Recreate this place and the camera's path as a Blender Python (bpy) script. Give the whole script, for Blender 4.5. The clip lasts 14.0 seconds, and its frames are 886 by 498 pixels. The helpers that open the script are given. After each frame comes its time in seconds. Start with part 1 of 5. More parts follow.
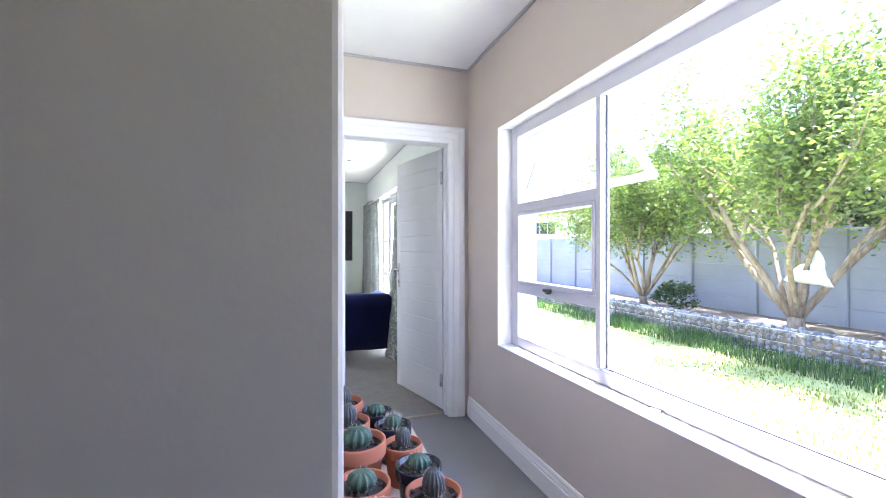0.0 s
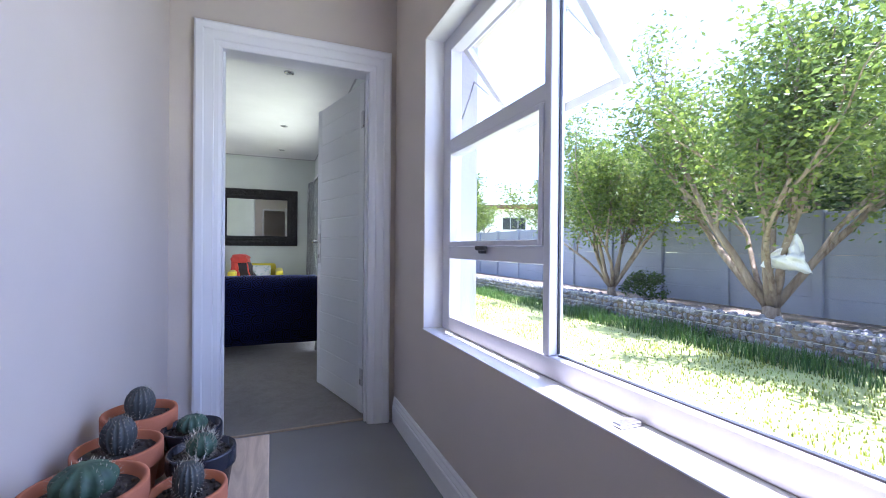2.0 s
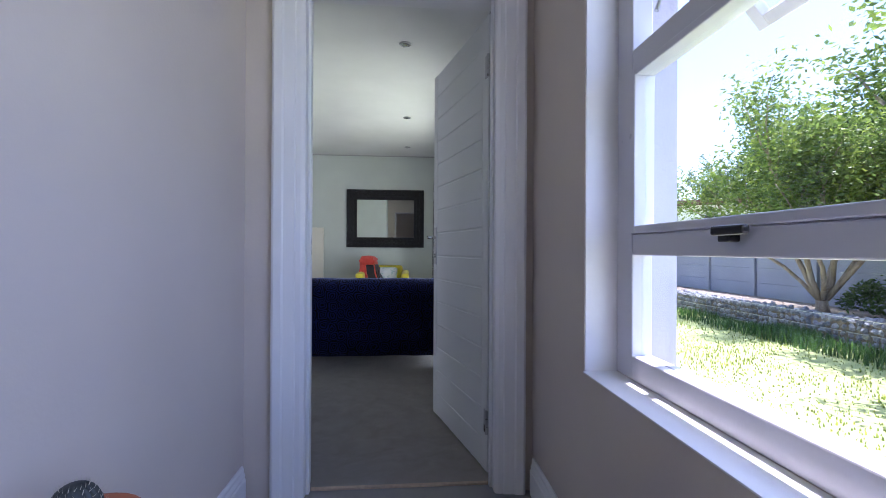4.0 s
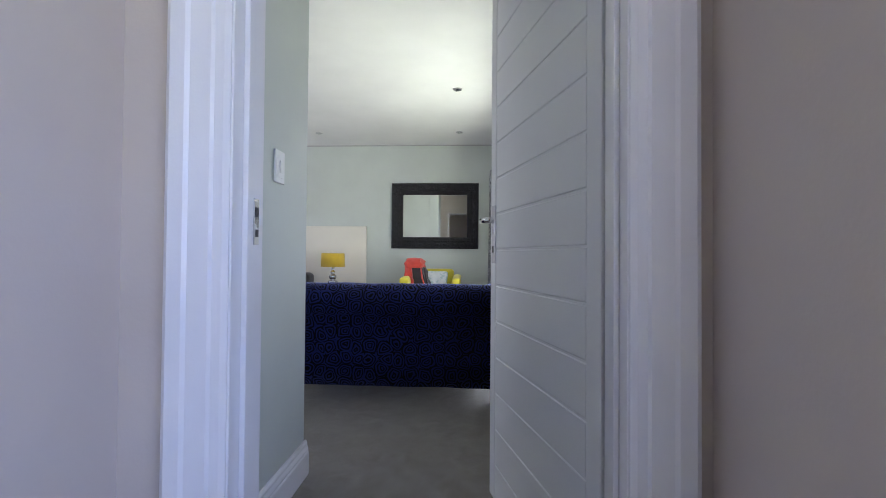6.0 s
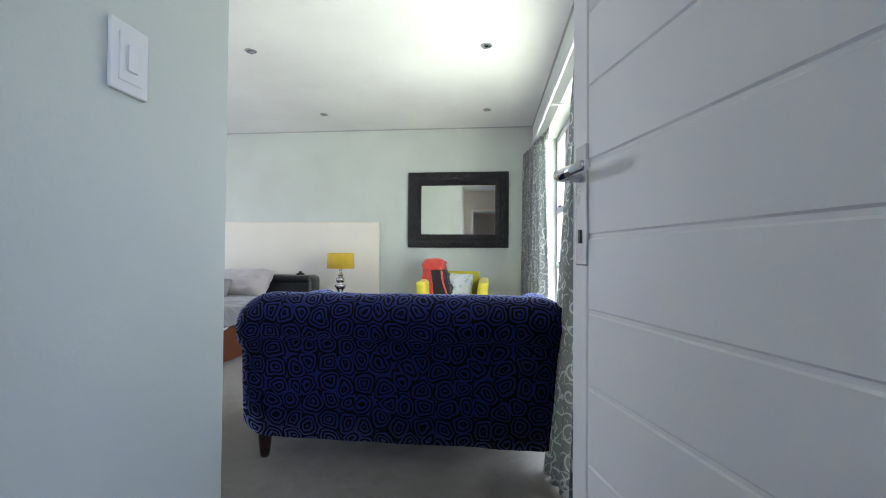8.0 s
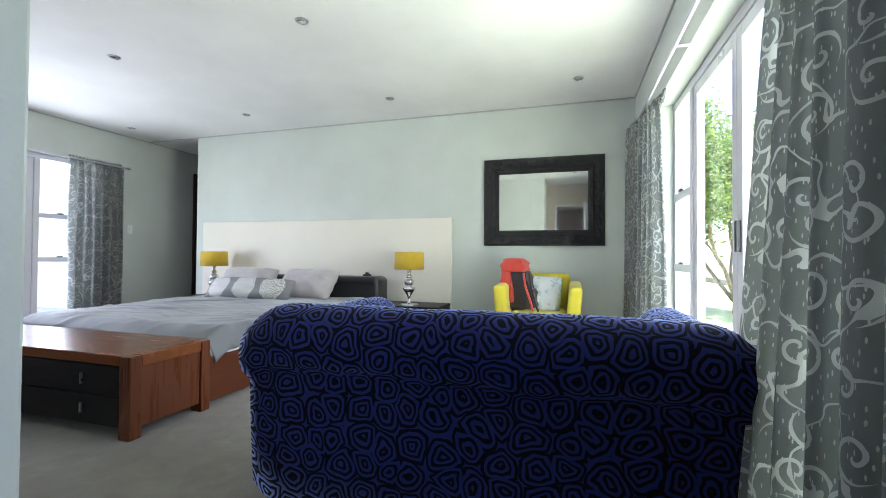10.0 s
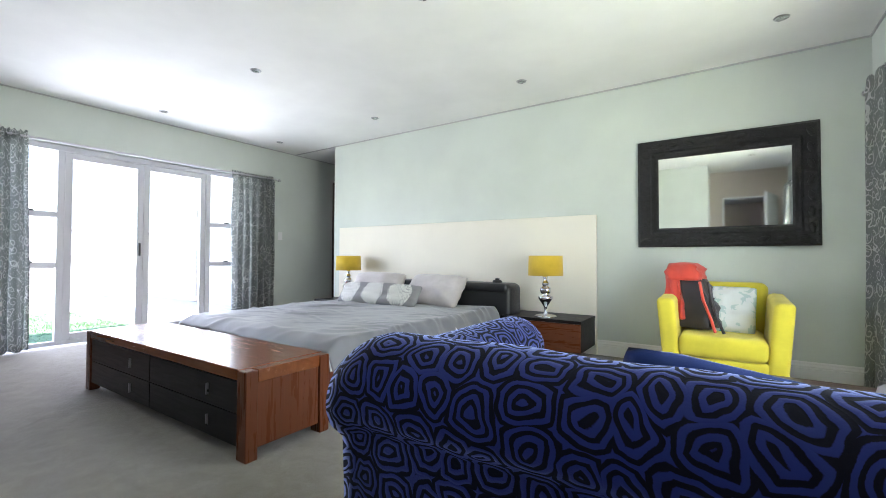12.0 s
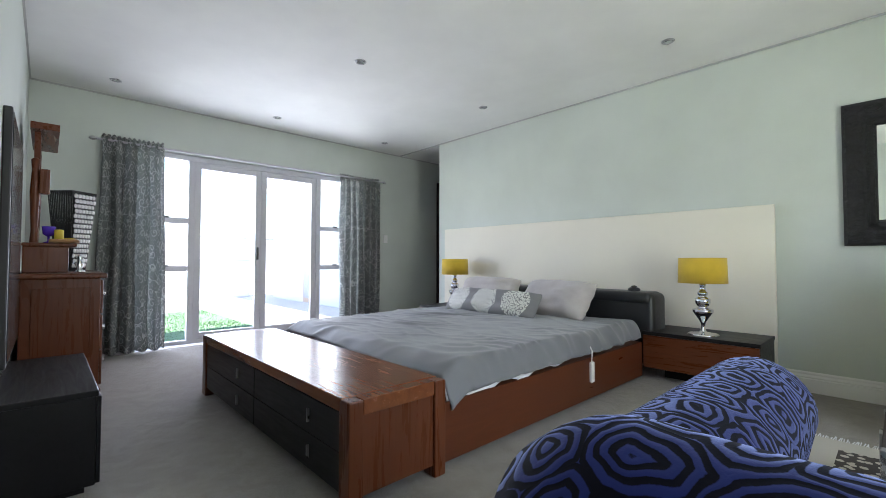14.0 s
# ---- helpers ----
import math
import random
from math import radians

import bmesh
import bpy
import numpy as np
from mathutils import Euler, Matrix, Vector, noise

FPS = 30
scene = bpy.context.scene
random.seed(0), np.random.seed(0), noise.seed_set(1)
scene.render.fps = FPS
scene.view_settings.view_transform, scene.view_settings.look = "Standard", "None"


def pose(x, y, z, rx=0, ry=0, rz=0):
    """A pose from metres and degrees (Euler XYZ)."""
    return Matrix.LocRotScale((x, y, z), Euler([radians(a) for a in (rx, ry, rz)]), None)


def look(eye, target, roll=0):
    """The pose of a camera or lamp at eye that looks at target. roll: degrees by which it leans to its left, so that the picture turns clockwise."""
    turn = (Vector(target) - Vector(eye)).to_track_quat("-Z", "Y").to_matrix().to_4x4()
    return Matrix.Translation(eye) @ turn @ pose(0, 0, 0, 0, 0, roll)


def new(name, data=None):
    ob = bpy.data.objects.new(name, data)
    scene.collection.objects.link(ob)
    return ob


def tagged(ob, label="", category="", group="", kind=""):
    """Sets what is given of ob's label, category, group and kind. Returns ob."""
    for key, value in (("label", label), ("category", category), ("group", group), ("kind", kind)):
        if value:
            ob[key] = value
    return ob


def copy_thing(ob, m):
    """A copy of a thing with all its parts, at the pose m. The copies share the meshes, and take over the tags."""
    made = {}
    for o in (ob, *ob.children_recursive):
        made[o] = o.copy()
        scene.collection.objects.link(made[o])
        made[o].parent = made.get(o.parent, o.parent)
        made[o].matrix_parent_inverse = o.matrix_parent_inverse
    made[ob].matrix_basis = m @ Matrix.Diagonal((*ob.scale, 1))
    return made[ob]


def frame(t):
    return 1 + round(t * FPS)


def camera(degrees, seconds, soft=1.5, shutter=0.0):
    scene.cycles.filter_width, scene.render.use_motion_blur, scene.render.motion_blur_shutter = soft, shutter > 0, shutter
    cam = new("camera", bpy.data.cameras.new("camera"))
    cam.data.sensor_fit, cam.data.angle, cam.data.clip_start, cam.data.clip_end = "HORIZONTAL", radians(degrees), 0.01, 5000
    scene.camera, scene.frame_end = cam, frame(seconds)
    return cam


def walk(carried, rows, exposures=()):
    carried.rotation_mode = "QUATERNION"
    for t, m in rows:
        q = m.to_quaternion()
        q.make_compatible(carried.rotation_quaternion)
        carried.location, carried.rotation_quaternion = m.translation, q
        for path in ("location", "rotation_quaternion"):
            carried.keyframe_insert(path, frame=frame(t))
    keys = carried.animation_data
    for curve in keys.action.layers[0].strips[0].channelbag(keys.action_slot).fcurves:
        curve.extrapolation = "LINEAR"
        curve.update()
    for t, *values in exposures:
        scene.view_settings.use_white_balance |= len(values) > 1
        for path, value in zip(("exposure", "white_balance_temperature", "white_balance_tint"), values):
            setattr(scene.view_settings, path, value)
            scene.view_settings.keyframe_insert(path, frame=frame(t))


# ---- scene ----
cam = camera(92.4, 14.0, 0.9)
EXPOSURES = [(0.0, 3.25, 5800, 27), (0.5, 2.85, 5600, 27), (1.5, 2.4, 5550, 29), (3.0, 1.75, 5600, 30), (4.0, 1.7, 5600, 29), (6.5, 2.35, 5850, 28), (9.5, 2.65, 5850, 20), (12.0, 2.95, 6000, 20), (13.5, 2.5, 5950, 20), (14.0, 2.35, 5950, 20)]
PATH = [
    (0, (0.471, 1.477, 1.248), (1.1, 3.376, 1.246), -0.0),
    (0.5, (0.594, 1.571, 1.155), (1.301, 3.441, 1.145), 0.1),
    (1, (0.755, 1.722, 1.081), (1.5, 3.578, 1.072), 0.2),
    (1.5, (0.893, 1.873, 1.038), (1.647, 3.725, 1.028), 0.4),
    (2, (0.985, 2.023, 1.023), (1.73, 3.879, 1.015), 0.5),
    (2.5, (1.068, 2.176, 1.02), (1.695, 4.075, 1.013), 0.4),
    (3, (1.109, 2.344, 1.007), (1.57, 4.29, 0.999), 0.4),
    (3.5, (1.131, 2.559, 1.004), (1.419, 4.538, 0.995), 0.4),
    (4, (1.152, 2.749, 0.983), (1.308, 4.743, 0.988), 0.3),
    (6.5, (1.2, 3.87, 0.92), (1.078, 5.853, 0.951), 0.5),
    (7, (1.188, 4.077, 0.916), (1.057, 6.059, 0.948), 0.5),
    (9.5, (1.057, 4.984, 0.904), (0.589, 6.928, 0.94), 0.4),
    (10, (1.038, 5.119, 0.901), (0.465, 7.035, 0.935), 0.4),
    (10.5, (0.997, 5.251, 0.904), (0.312, 7.129, 0.936), 0.4),
    (11, (0.939, 5.366, 0.911), (0.125, 7.193, 0.951), 0.3),
    (11.5, (0.872, 5.465, 0.915), (-0.084, 7.221, 0.961), 0.3),
    (12, (0.798, 5.559, 0.914), (-0.315, 7.22, 0.958), 0.2),
    (12.5, (0.71, 5.631, 0.91), (-0.554, 7.181, 0.957), 0.2),
    (13, (0.601, 5.696, 0.906), (-0.786, 7.137, 0.954), 0.1),
    (13.5, (0.487, 5.77, 0.908), (-0.96, 7.151, 0.954), 0.1),
    (14, (0.374, 5.843, 0.914), (-1.088, 7.207, 0.972), 0.1),
]
walk(cam, [(t, look(eye, target, roll)) for t, eye, target, roll in PATH], EXPOSURES)

# ---- world, sun, openings ----
SUN_EL, SUN_AZ = 74.0, 20.0          # degrees above the horizon; from +x towards +y
world = bpy.data.worlds.new("sky")
scene.world = world
world.use_nodes = True
wn = world.node_tree.nodes
sky = wn.new("ShaderNodeTexSky")
sky.sky_type, sky.sun_disc = "NISHITA", False
sky.sun_elevation, sky.sun_rotation = radians(SUN_EL), radians(90 - SUN_AZ)
wn["Background"].inputs["Strength"].default_value = 0.15
world.node_tree.links.new(sky.outputs["Color"], wn["Background"].inputs["Color"])
sun = new("sun", bpy.data.lights.new("sun", "SUN"))
sun.data.energy, sun.data.angle, sun.data.color = 5.0, radians(0.5), (1.0, 0.95, 0.88)
_d = Vector((math.cos(radians(SUN_EL)) * math.cos(radians(SUN_AZ)), math.cos(radians(SUN_EL)) * math.sin(radians(SUN_AZ)), math.sin(radians(SUN_EL))))
sun.matrix_world = look(_d * 40, (0, 0, 0))


def window_light(name, eye, target, w, h, watts, colour):
    """Sky light entering by an opening."""
    lamp = new(name, bpy.data.lights.new(name, "AREA"))
    lamp.data.shape, lamp.data.size, lamp.data.size_y = "RECTANGLE", w, h
    lamp.data.energy, lamp.data.color = watts, colour
    lamp.matrix_world = look(eye, target)
    return lamp


window_light("skylight_passage", (2.22, 2.85, 1.35), (0.49, 3.85, 1.2), 1.8, 1.25, 6.3, (0.56, 0.69, 1.0))
window_light("skylight_garden_door", (2.0, 7.45, 1.05), (0.0, 7.45, 1.0), 2.3, 1.9, 18.5, (0.95, 1.0, 0.87))
window_light("skylight_patio_door", (-5.12, 7.75, 1.05), (-3.0, 7.75, 1.0), 2.3, 1.9, 18.5, (0.95, 0.97, 1.0))


# ---- materials ----
class Nodes:
    """Short way to write a node material."""

    def __init__(self, name, rough=0.6, metal=0.0):
        self.mat = bpy.data.materials.new(name)
        self.mat.use_nodes = True
        self.tree = self.mat.node_tree
        self.shader = self.tree.nodes["Principled BSDF"]
        self.shader.inputs["Roughness"].default_value = rough
        self.shader.inputs["Metallic"].default_value = metal

    def add(self, kind, **values):
        n = self.tree.nodes.new("ShaderNode" + kind)
        for key, value in values.items():
            n.inputs[key.replace("_", " ")].default_value = value
        return n

    def link(self, a, b):
        self.tree.links.new(a, b)

    def coords(self, scale=(1, 1, 1), source="Object"):
        c, m = self.add("TexCoord"), self.add("Mapping")
        m.inputs["Scale"].default_value = scale
        self.link(c.outputs[source], m.inputs["Vector"])
        return m.outputs["Vector"]

    def ramp(self, fac, stops, mode="LINEAR"):
        r = self.add("ValToRGB")
        r.color_ramp.interpolation = mode
        while len(r.color_ramp.elements) < len(stops):
            r.color_ramp.elements.new(0.5)
        for e, (p, c) in zip(r.color_ramp.elements, stops):
            e.position, e.color = p, (*c, 1) if len(c) == 3 else c
        self.link(fac, r.inputs["Fac"])
        return r.outputs["Color"]

    def math(self, op, a, b=None, c=None):
        n = self.add("Math")
        n.operation = op
        for i, v in enumerate((a, b, c)):
            if v is None:
                continue
            if isinstance(v, (int, float)):
                n.inputs[i].default_value = v
            else:
                self.link(v, n.inputs[i])
        return n.outputs[0]

    def noise(self, vec, scale, detail=4.0, rough=0.55, distort=0.0):
        n = self.add("TexNoise", Scale=scale, Detail=detail, Roughness=rough, Distortion=distort)
        self.link(vec, n.inputs["Vector"])
        return n

    def mix(self, fac, a, b):
        m = self.add("Mix")
        m.data_type = "RGBA"
        for slot, v in ((0, fac), (6, a), (7, b)):
            if isinstance(v, (int, float)):
                m.inputs[slot].default_value = v
            elif isinstance(v, tuple):
                m.inputs[slot].default_value = (*v, 1)
            else:
                self.link(v, m.inputs[slot])
        return m.outputs[2]

    def bump(self, height, strength=0.2, distance=0.01):
        b = self.add("Bump", Strength=strength, Distance=distance)
        self.link(height, b.inputs["Height"])
        self.link(b.outputs["Normal"], self.shader.inputs["Normal"])

    def colour(self, c):
        if isinstance(c, tuple):
            self.shader.inputs["Base Color"].default_value = (*c, 1)
        else:
            self.link(c, self.shader.inputs["Base Color"])
        return self

    def rough(self, fac, low, high):
        self.link(self.ramp(fac, [(0.3, (low,) * 3), (0.7, (high,) * 3)]), self.shader.inputs["Roughness"])


def shade(c, k):
    return tuple(v * k for v in c)


def painted(name, c, rough=0.6, grain=90.0, bump=0.12, spread=0.05):
    """Rolled paint on plaster or wood: fine orange peel and faint larger unevenness."""
    n = Nodes(name, rough)
    v = n.coords()
    fine, wide = n.noise(v, grain, 3), n.noise(v, 1.7, 5)
    n.colour(n.ramp(wide.outputs[0], [(0.3, shade(c, 1 - spread)), (0.7, shade(c, 1 + spread))]))
    n.rough(wide.outputs[0], rough - 0.07, rough + 0.07)
    n.bump(fine.outputs[0], bump, 0.004)
    return n.mat


def wood(name, c, along=(1, 14, 14), rough=0.3, dark=0.5):
    n = Nodes(name, rough)
    v = n.coords(along)
    g = n.noise(v, 3.2, 8, 0.62, 1.2)
    fine = n.noise(n.coords(tuple(k * 6 for k in along)), 5.0, 3)
    tone = n.ramp(g.outputs[0], [(0.28, shade(c, dark)), (0.5, c), (0.72, shade(c, 1.25))])
    info = n.add("ObjectInfo")
    varied = n.mix(n.math("MULTIPLY", info.outputs["Random"], 0.25), tone, shade(c, 0.6))
    n.colour(varied)
    n.rough(g.outputs[0], rough - 0.06, rough + 0.1)
    n.shader.inputs["Specular IOR Level"].default_value = 0.5 if rough < 0.25 else 0.3
    n.bump(fine.outputs[0], 0.03, 0.001)
    return n.mat


def fabric(name, c, scale=420.0, rough=0.9, bump=0.25, spread=0.12, sheen=0.2):
    n = Nodes(name, rough)
    v = n.coords()
    weave, wide = n.noise(v, scale, 2), n.noise(v, 6, 4)
    n.colour(n.ramp(wide.outputs[0], [(0.3, shade(c, 1 - spread)), (0.7, shade(c, 1 + spread))]))
    n.shader.inputs["Sheen Weight"].default_value = sheen
    n.bump(weave.outputs[0], bump, 0.002)
    return n.mat


def metal(name, c, rough):
    n = Nodes(name, rough, 1.0)
    w = n.noise(n.coords(), 14, 4)
    n.rough(w.outputs[0], max(rough - 0.03, 0.02), rough + 0.05)
    return n.colour(c).mat


M_BEIGE = painted("beige_wall_paint", (0.60, 0.525, 0.46))
M_GREEN = painted("pale_sage_wall_paint", (0.60, 0.64, 0.59))
M_CEIL = painted("white_ceiling_paint", (0.80, 0.80, 0.78), 0.75)
M_TRIM = painted("white_gloss_paint", (0.80, 0.79, 0.79), 0.38, 160, 0.05, 0.03)
M_DOOR = painted("white_door_paint", (0.74, 0.75, 0.74), 0.45, 140, 0.06, 0.03)
M_CORNICE = painted("grey_shadow_line", (0.45, 0.45, 0.44), 0.6)
M_FRAME = painted("white_powder_coat", (0.62, 0.61, 0.65), 0.32, 200, 0.03, 0.02)
# outer plaster: the lilac tone is shade put into the colour
M_OUT = painted("exterior_shaded_plaster", (0.42, 0.41, 0.50), 0.8, 70, 0.3)
M_BOARD = painted("cream_headboard_paint", (0.80, 0.76, 0.66), 0.6, 60, 0.1, 0.03)
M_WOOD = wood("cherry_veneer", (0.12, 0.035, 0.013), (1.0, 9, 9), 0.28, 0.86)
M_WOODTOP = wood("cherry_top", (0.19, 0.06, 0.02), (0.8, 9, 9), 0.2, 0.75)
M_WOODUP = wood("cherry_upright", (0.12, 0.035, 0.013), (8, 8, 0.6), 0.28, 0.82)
M_BLACK = wood("black_stained_wood", (0.007, 0.0065, 0.007), (1, 12, 12), 0.42)
M_WOODY = wood("cherry_rail", (0.10, 0.028, 0.011), (6, 0.5, 6), 0.32, 0.88)
M_DARK = wood("dark_walnut", (0.03, 0.016, 0.012), (1, 12, 12), 0.35)
M_CHROME = metal("polished_chrome", (0.72, 0.72, 0.74), 0.05)
M_STEEL = metal("brushed_steel", (0.5, 0.5, 0.51), 0.28)
M_YELLOW = fabric("yellow_upholstery", (0.62, 0.52, 0.035))
M_SHADE = fabric("mustard_lampshade", (0.62, 0.42, 0.03), 300)
M_SHEET = fabric("white_sheet", (0.75, 0.76, 0.8))
M_DUVET = fabric("grey_satin_duvet", (0.165, 0.17, 0.19), 500, 0.55, 0.1, 0.06, 0.3)
M_PILLOW = fabric("pale_grey_pillowcase", (0.49, 0.455, 0.45), 500, 0.6)
M_NAVY = fabric("royal_blue_cushion", (0.012, 0.035, 0.16))
M_RED = fabric("red_nylon", (0.62, 0.055, 0.03), 700, 0.55)
M_PACK = fabric("charcoal_nylon", (0.025, 0.02, 0.024), 700, 0.6)
M_TERRA = painted("terracotta", (0.42, 0.135, 0.065), 0.85, 60, 0.25, 0.12)
M_POTBLACK = painted("dark_glazed_pot", (0.02, 0.022, 0.032), 0.25, 40, 0.1, 0.2)
M_PLASTIC = painted("white_plastic", (0.78, 0.78, 0.77), 0.35, 200, 0.02, 0.02)
M_BLACKP = painted("black_plastic", (0.015, 0.015, 0.016), 0.4, 150, 0.05, 0.1)
M_LINING = fabric("curtain_lining", (0.48, 0.47, 0.45), 500, 0.9)
M_BAG = fabric("white_plastic_bag", (0.85, 0.86, 0.88), 90, 0.4, 0.4)
M_PURPLE = painted("purple_glass_paint", (0.06, 0.02, 0.42), 0.15)
M_YELLOWP = painted("yellow_candle_wax", (0.7, 0.52, 0.04), 0.5)
M_ROPE = fabric("raffia", (0.3, 0.16, 0.06), 120, 0.9, 0.6)
M_PAPER = painted("magazine_paper", (0.6, 0.55, 0.55), 0.5)
M_HOUSEW = painted("white_render_wall", (0.80, 0.79, 0.77), 0.85, 40, 0.3)
M_PEACH = painted("peach_render_wall", (0.62, 0.45, 0.34), 0.85, 40, 0.3)
M_DARKWIN = painted("dark_window", (0.03, 0.035, 0.04), 0.15)
M_FENCE = painted("grey_blue_precast_concrete", (0.27, 0.295, 0.37), 0.9, 45, 0.4, 0.14)
M_SOIL = painted("dry_soil", (0.20, 0.165, 0.13), 0.95, 30, 0.8, 0.35)
M_POTSOIL = painted("dark_potting_grit", (0.07, 0.055, 0.045), 0.95, 120, 0.9, 0.5)
M_PAVE = painted("pale_paving", (0.50, 0.485, 0.45), 0.85, 30, 0.3, 0.08)
M_ROOF = painted("brown_roof", (0.16, 0.08, 0.06), 0.85, 20, 0.4, 0.2)
M_LOG = wood("weathered_pine_board", (0.52, 0.40, 0.30), (10, 1, 10), 0.7, 0.75)


def glass_material():
    n = Nodes("window_glass", 0.02)
    n.tree.nodes.remove(n.shader)
    clear, gloss, lw, mix = n.add("BsdfTransparent"), n.add("BsdfGlossy", Roughness=0.02), n.add("LayerWeight"), n.add("MixShader")
    clear.inputs["Color"].default_value = (0.96, 0.98, 0.97, 1)
    n.link(n.math("MULTIPLY_ADD", n.math("POWER", lw.outputs["Facing"], 5.0), 0.5, 0.025), mix.inputs[0])
    n.link(clear.outputs[0], mix.inputs[1])
    n.link(gloss.outputs[0], mix.inputs[2])
    n.link(mix.outputs[0], n.tree.nodes["Material Output"].inputs["Surface"])
    return n.mat


M_GLASS = glass_material()
M_MIRROR = metal("mirror_silver", (0.90, 0.92, 0.91), 0.0)
M_MIRROR.node_tree.nodes["Principled BSDF"].inputs["Roughness"].default_value = 0.01


def carpet_material():
    n = Nodes("beige_cut_pile_carpet", 0.98)
    v = n.coords()
    fine, tread, wide = n.noise(v, 380, 2), n.noise(v, 9, 5, 0.6, 0.8), n.noise(v, 1.3, 3)
    base = n.ramp(tread.outputs[0], [(0.3, (0.20, 0.178, 0.155)), (0.55, (0.26, 0.234, 0.205)), (0.75, (0.31, 0.28, 0.245))])
    n.colour(n.mix(n.math("MULTIPLY", fine.outputs[0], 0.5), base, (0.17, 0.15, 0.13)))
    n.shader.inputs["Sheen Weight"].default_value = 0.25
    n.bump(n.math("ADD", fine.outputs[0], n.math("MULTIPLY", tread.outputs[0], 2.0)), 0.6, 0.006)
    return n.mat


def screed_material():
    n = Nodes("grey_screed_floor", 0.42)
    v = n.coords()
    a, b = n.noise(v, 2.2, 6), n.noise(v, 60, 3)
    n.colour(n.ramp(a.outputs[0], [(0.3, (0.20, 0.195, 0.205)), (0.7, (0.25, 0.245, 0.25))]))
    n.rough(a.outputs[0], 0.36, 0.5)
    n.bump(b.outputs[0], 0.06, 0.003)
    return n.mat


def ringed_velvet():
    """Blue chenille with black nested cells."""
    n = Nodes("blue_black_ringed_chenille", 0.85)
    v = n.coords((12.2, 12.2, 12.2), "UV")
    warp = n.noise(v, 0.9, 2)
    add = n.add("VectorMath")
    add.operation = "ADD"
    scaled = n.add("VectorMath")
    scaled.operation = "SCALE"
    scaled.inputs["Scale"].default_value = 0.55
    n.link(warp.outputs["Color"], scaled.inputs[0])
    n.link(v, add.inputs[0])
    n.link(scaled.outputs[0], add.inputs[1])
    cell = n.add("TexVoronoi", Scale=1.0, Randomness=0.72)
    cell.voronoi_dimensions, cell.feature = "2D", "DISTANCE_TO_EDGE"
    dot = n.add("TexVoronoi", Scale=1.0, Randomness=0.72)
    dot.voronoi_dimensions = "2D"
    n.link(add.outputs[0], cell.inputs["Vector"])
    n.link(add.outputs[0], dot.inputs["Vector"])
    both = n.math("ADD", n.math("MULTIPLY", cell.outputs["Distance"], 0.55), n.math("MULTIPLY", dot.outputs["Distance"], -0.45))
    wave = n.math("SINE", n.math("MULTIPLY", both, 33.0))
    grain = n.noise(n.coords((1, 1, 1), "UV"), 260, 2)
    lifted = n.math("ADD", wave, n.math("MULTIPLY", n.math("SUBTRACT", grain.outputs[0], 0.5), 0.7))
    pile = n.ramp(n.math("MULTIPLY_ADD", lifted, 0.5, 0.5), [(0.36, (0, 0, 0)), (0.60, (1, 1, 1))])
    n.colour(n.mix(pile, (0.0025, 0.0025, 0.006), (0.013, 0.019, 0.105)))
    n.link(n.math("MULTIPLY_ADD", pile, 0.96, 0.03), n.shader.inputs["Sheen Weight"])
    n.shader.inputs["Specular IOR Level"].default_value = 0.15
    n.shader.inputs["Sheen Roughness"].default_value = 0.35
    n.shader.inputs["Sheen Tint"].default_value = (0.46, 0.55, 1.0, 1)
    n.bump(lifted, 0.14, 0.003)
    return n.mat


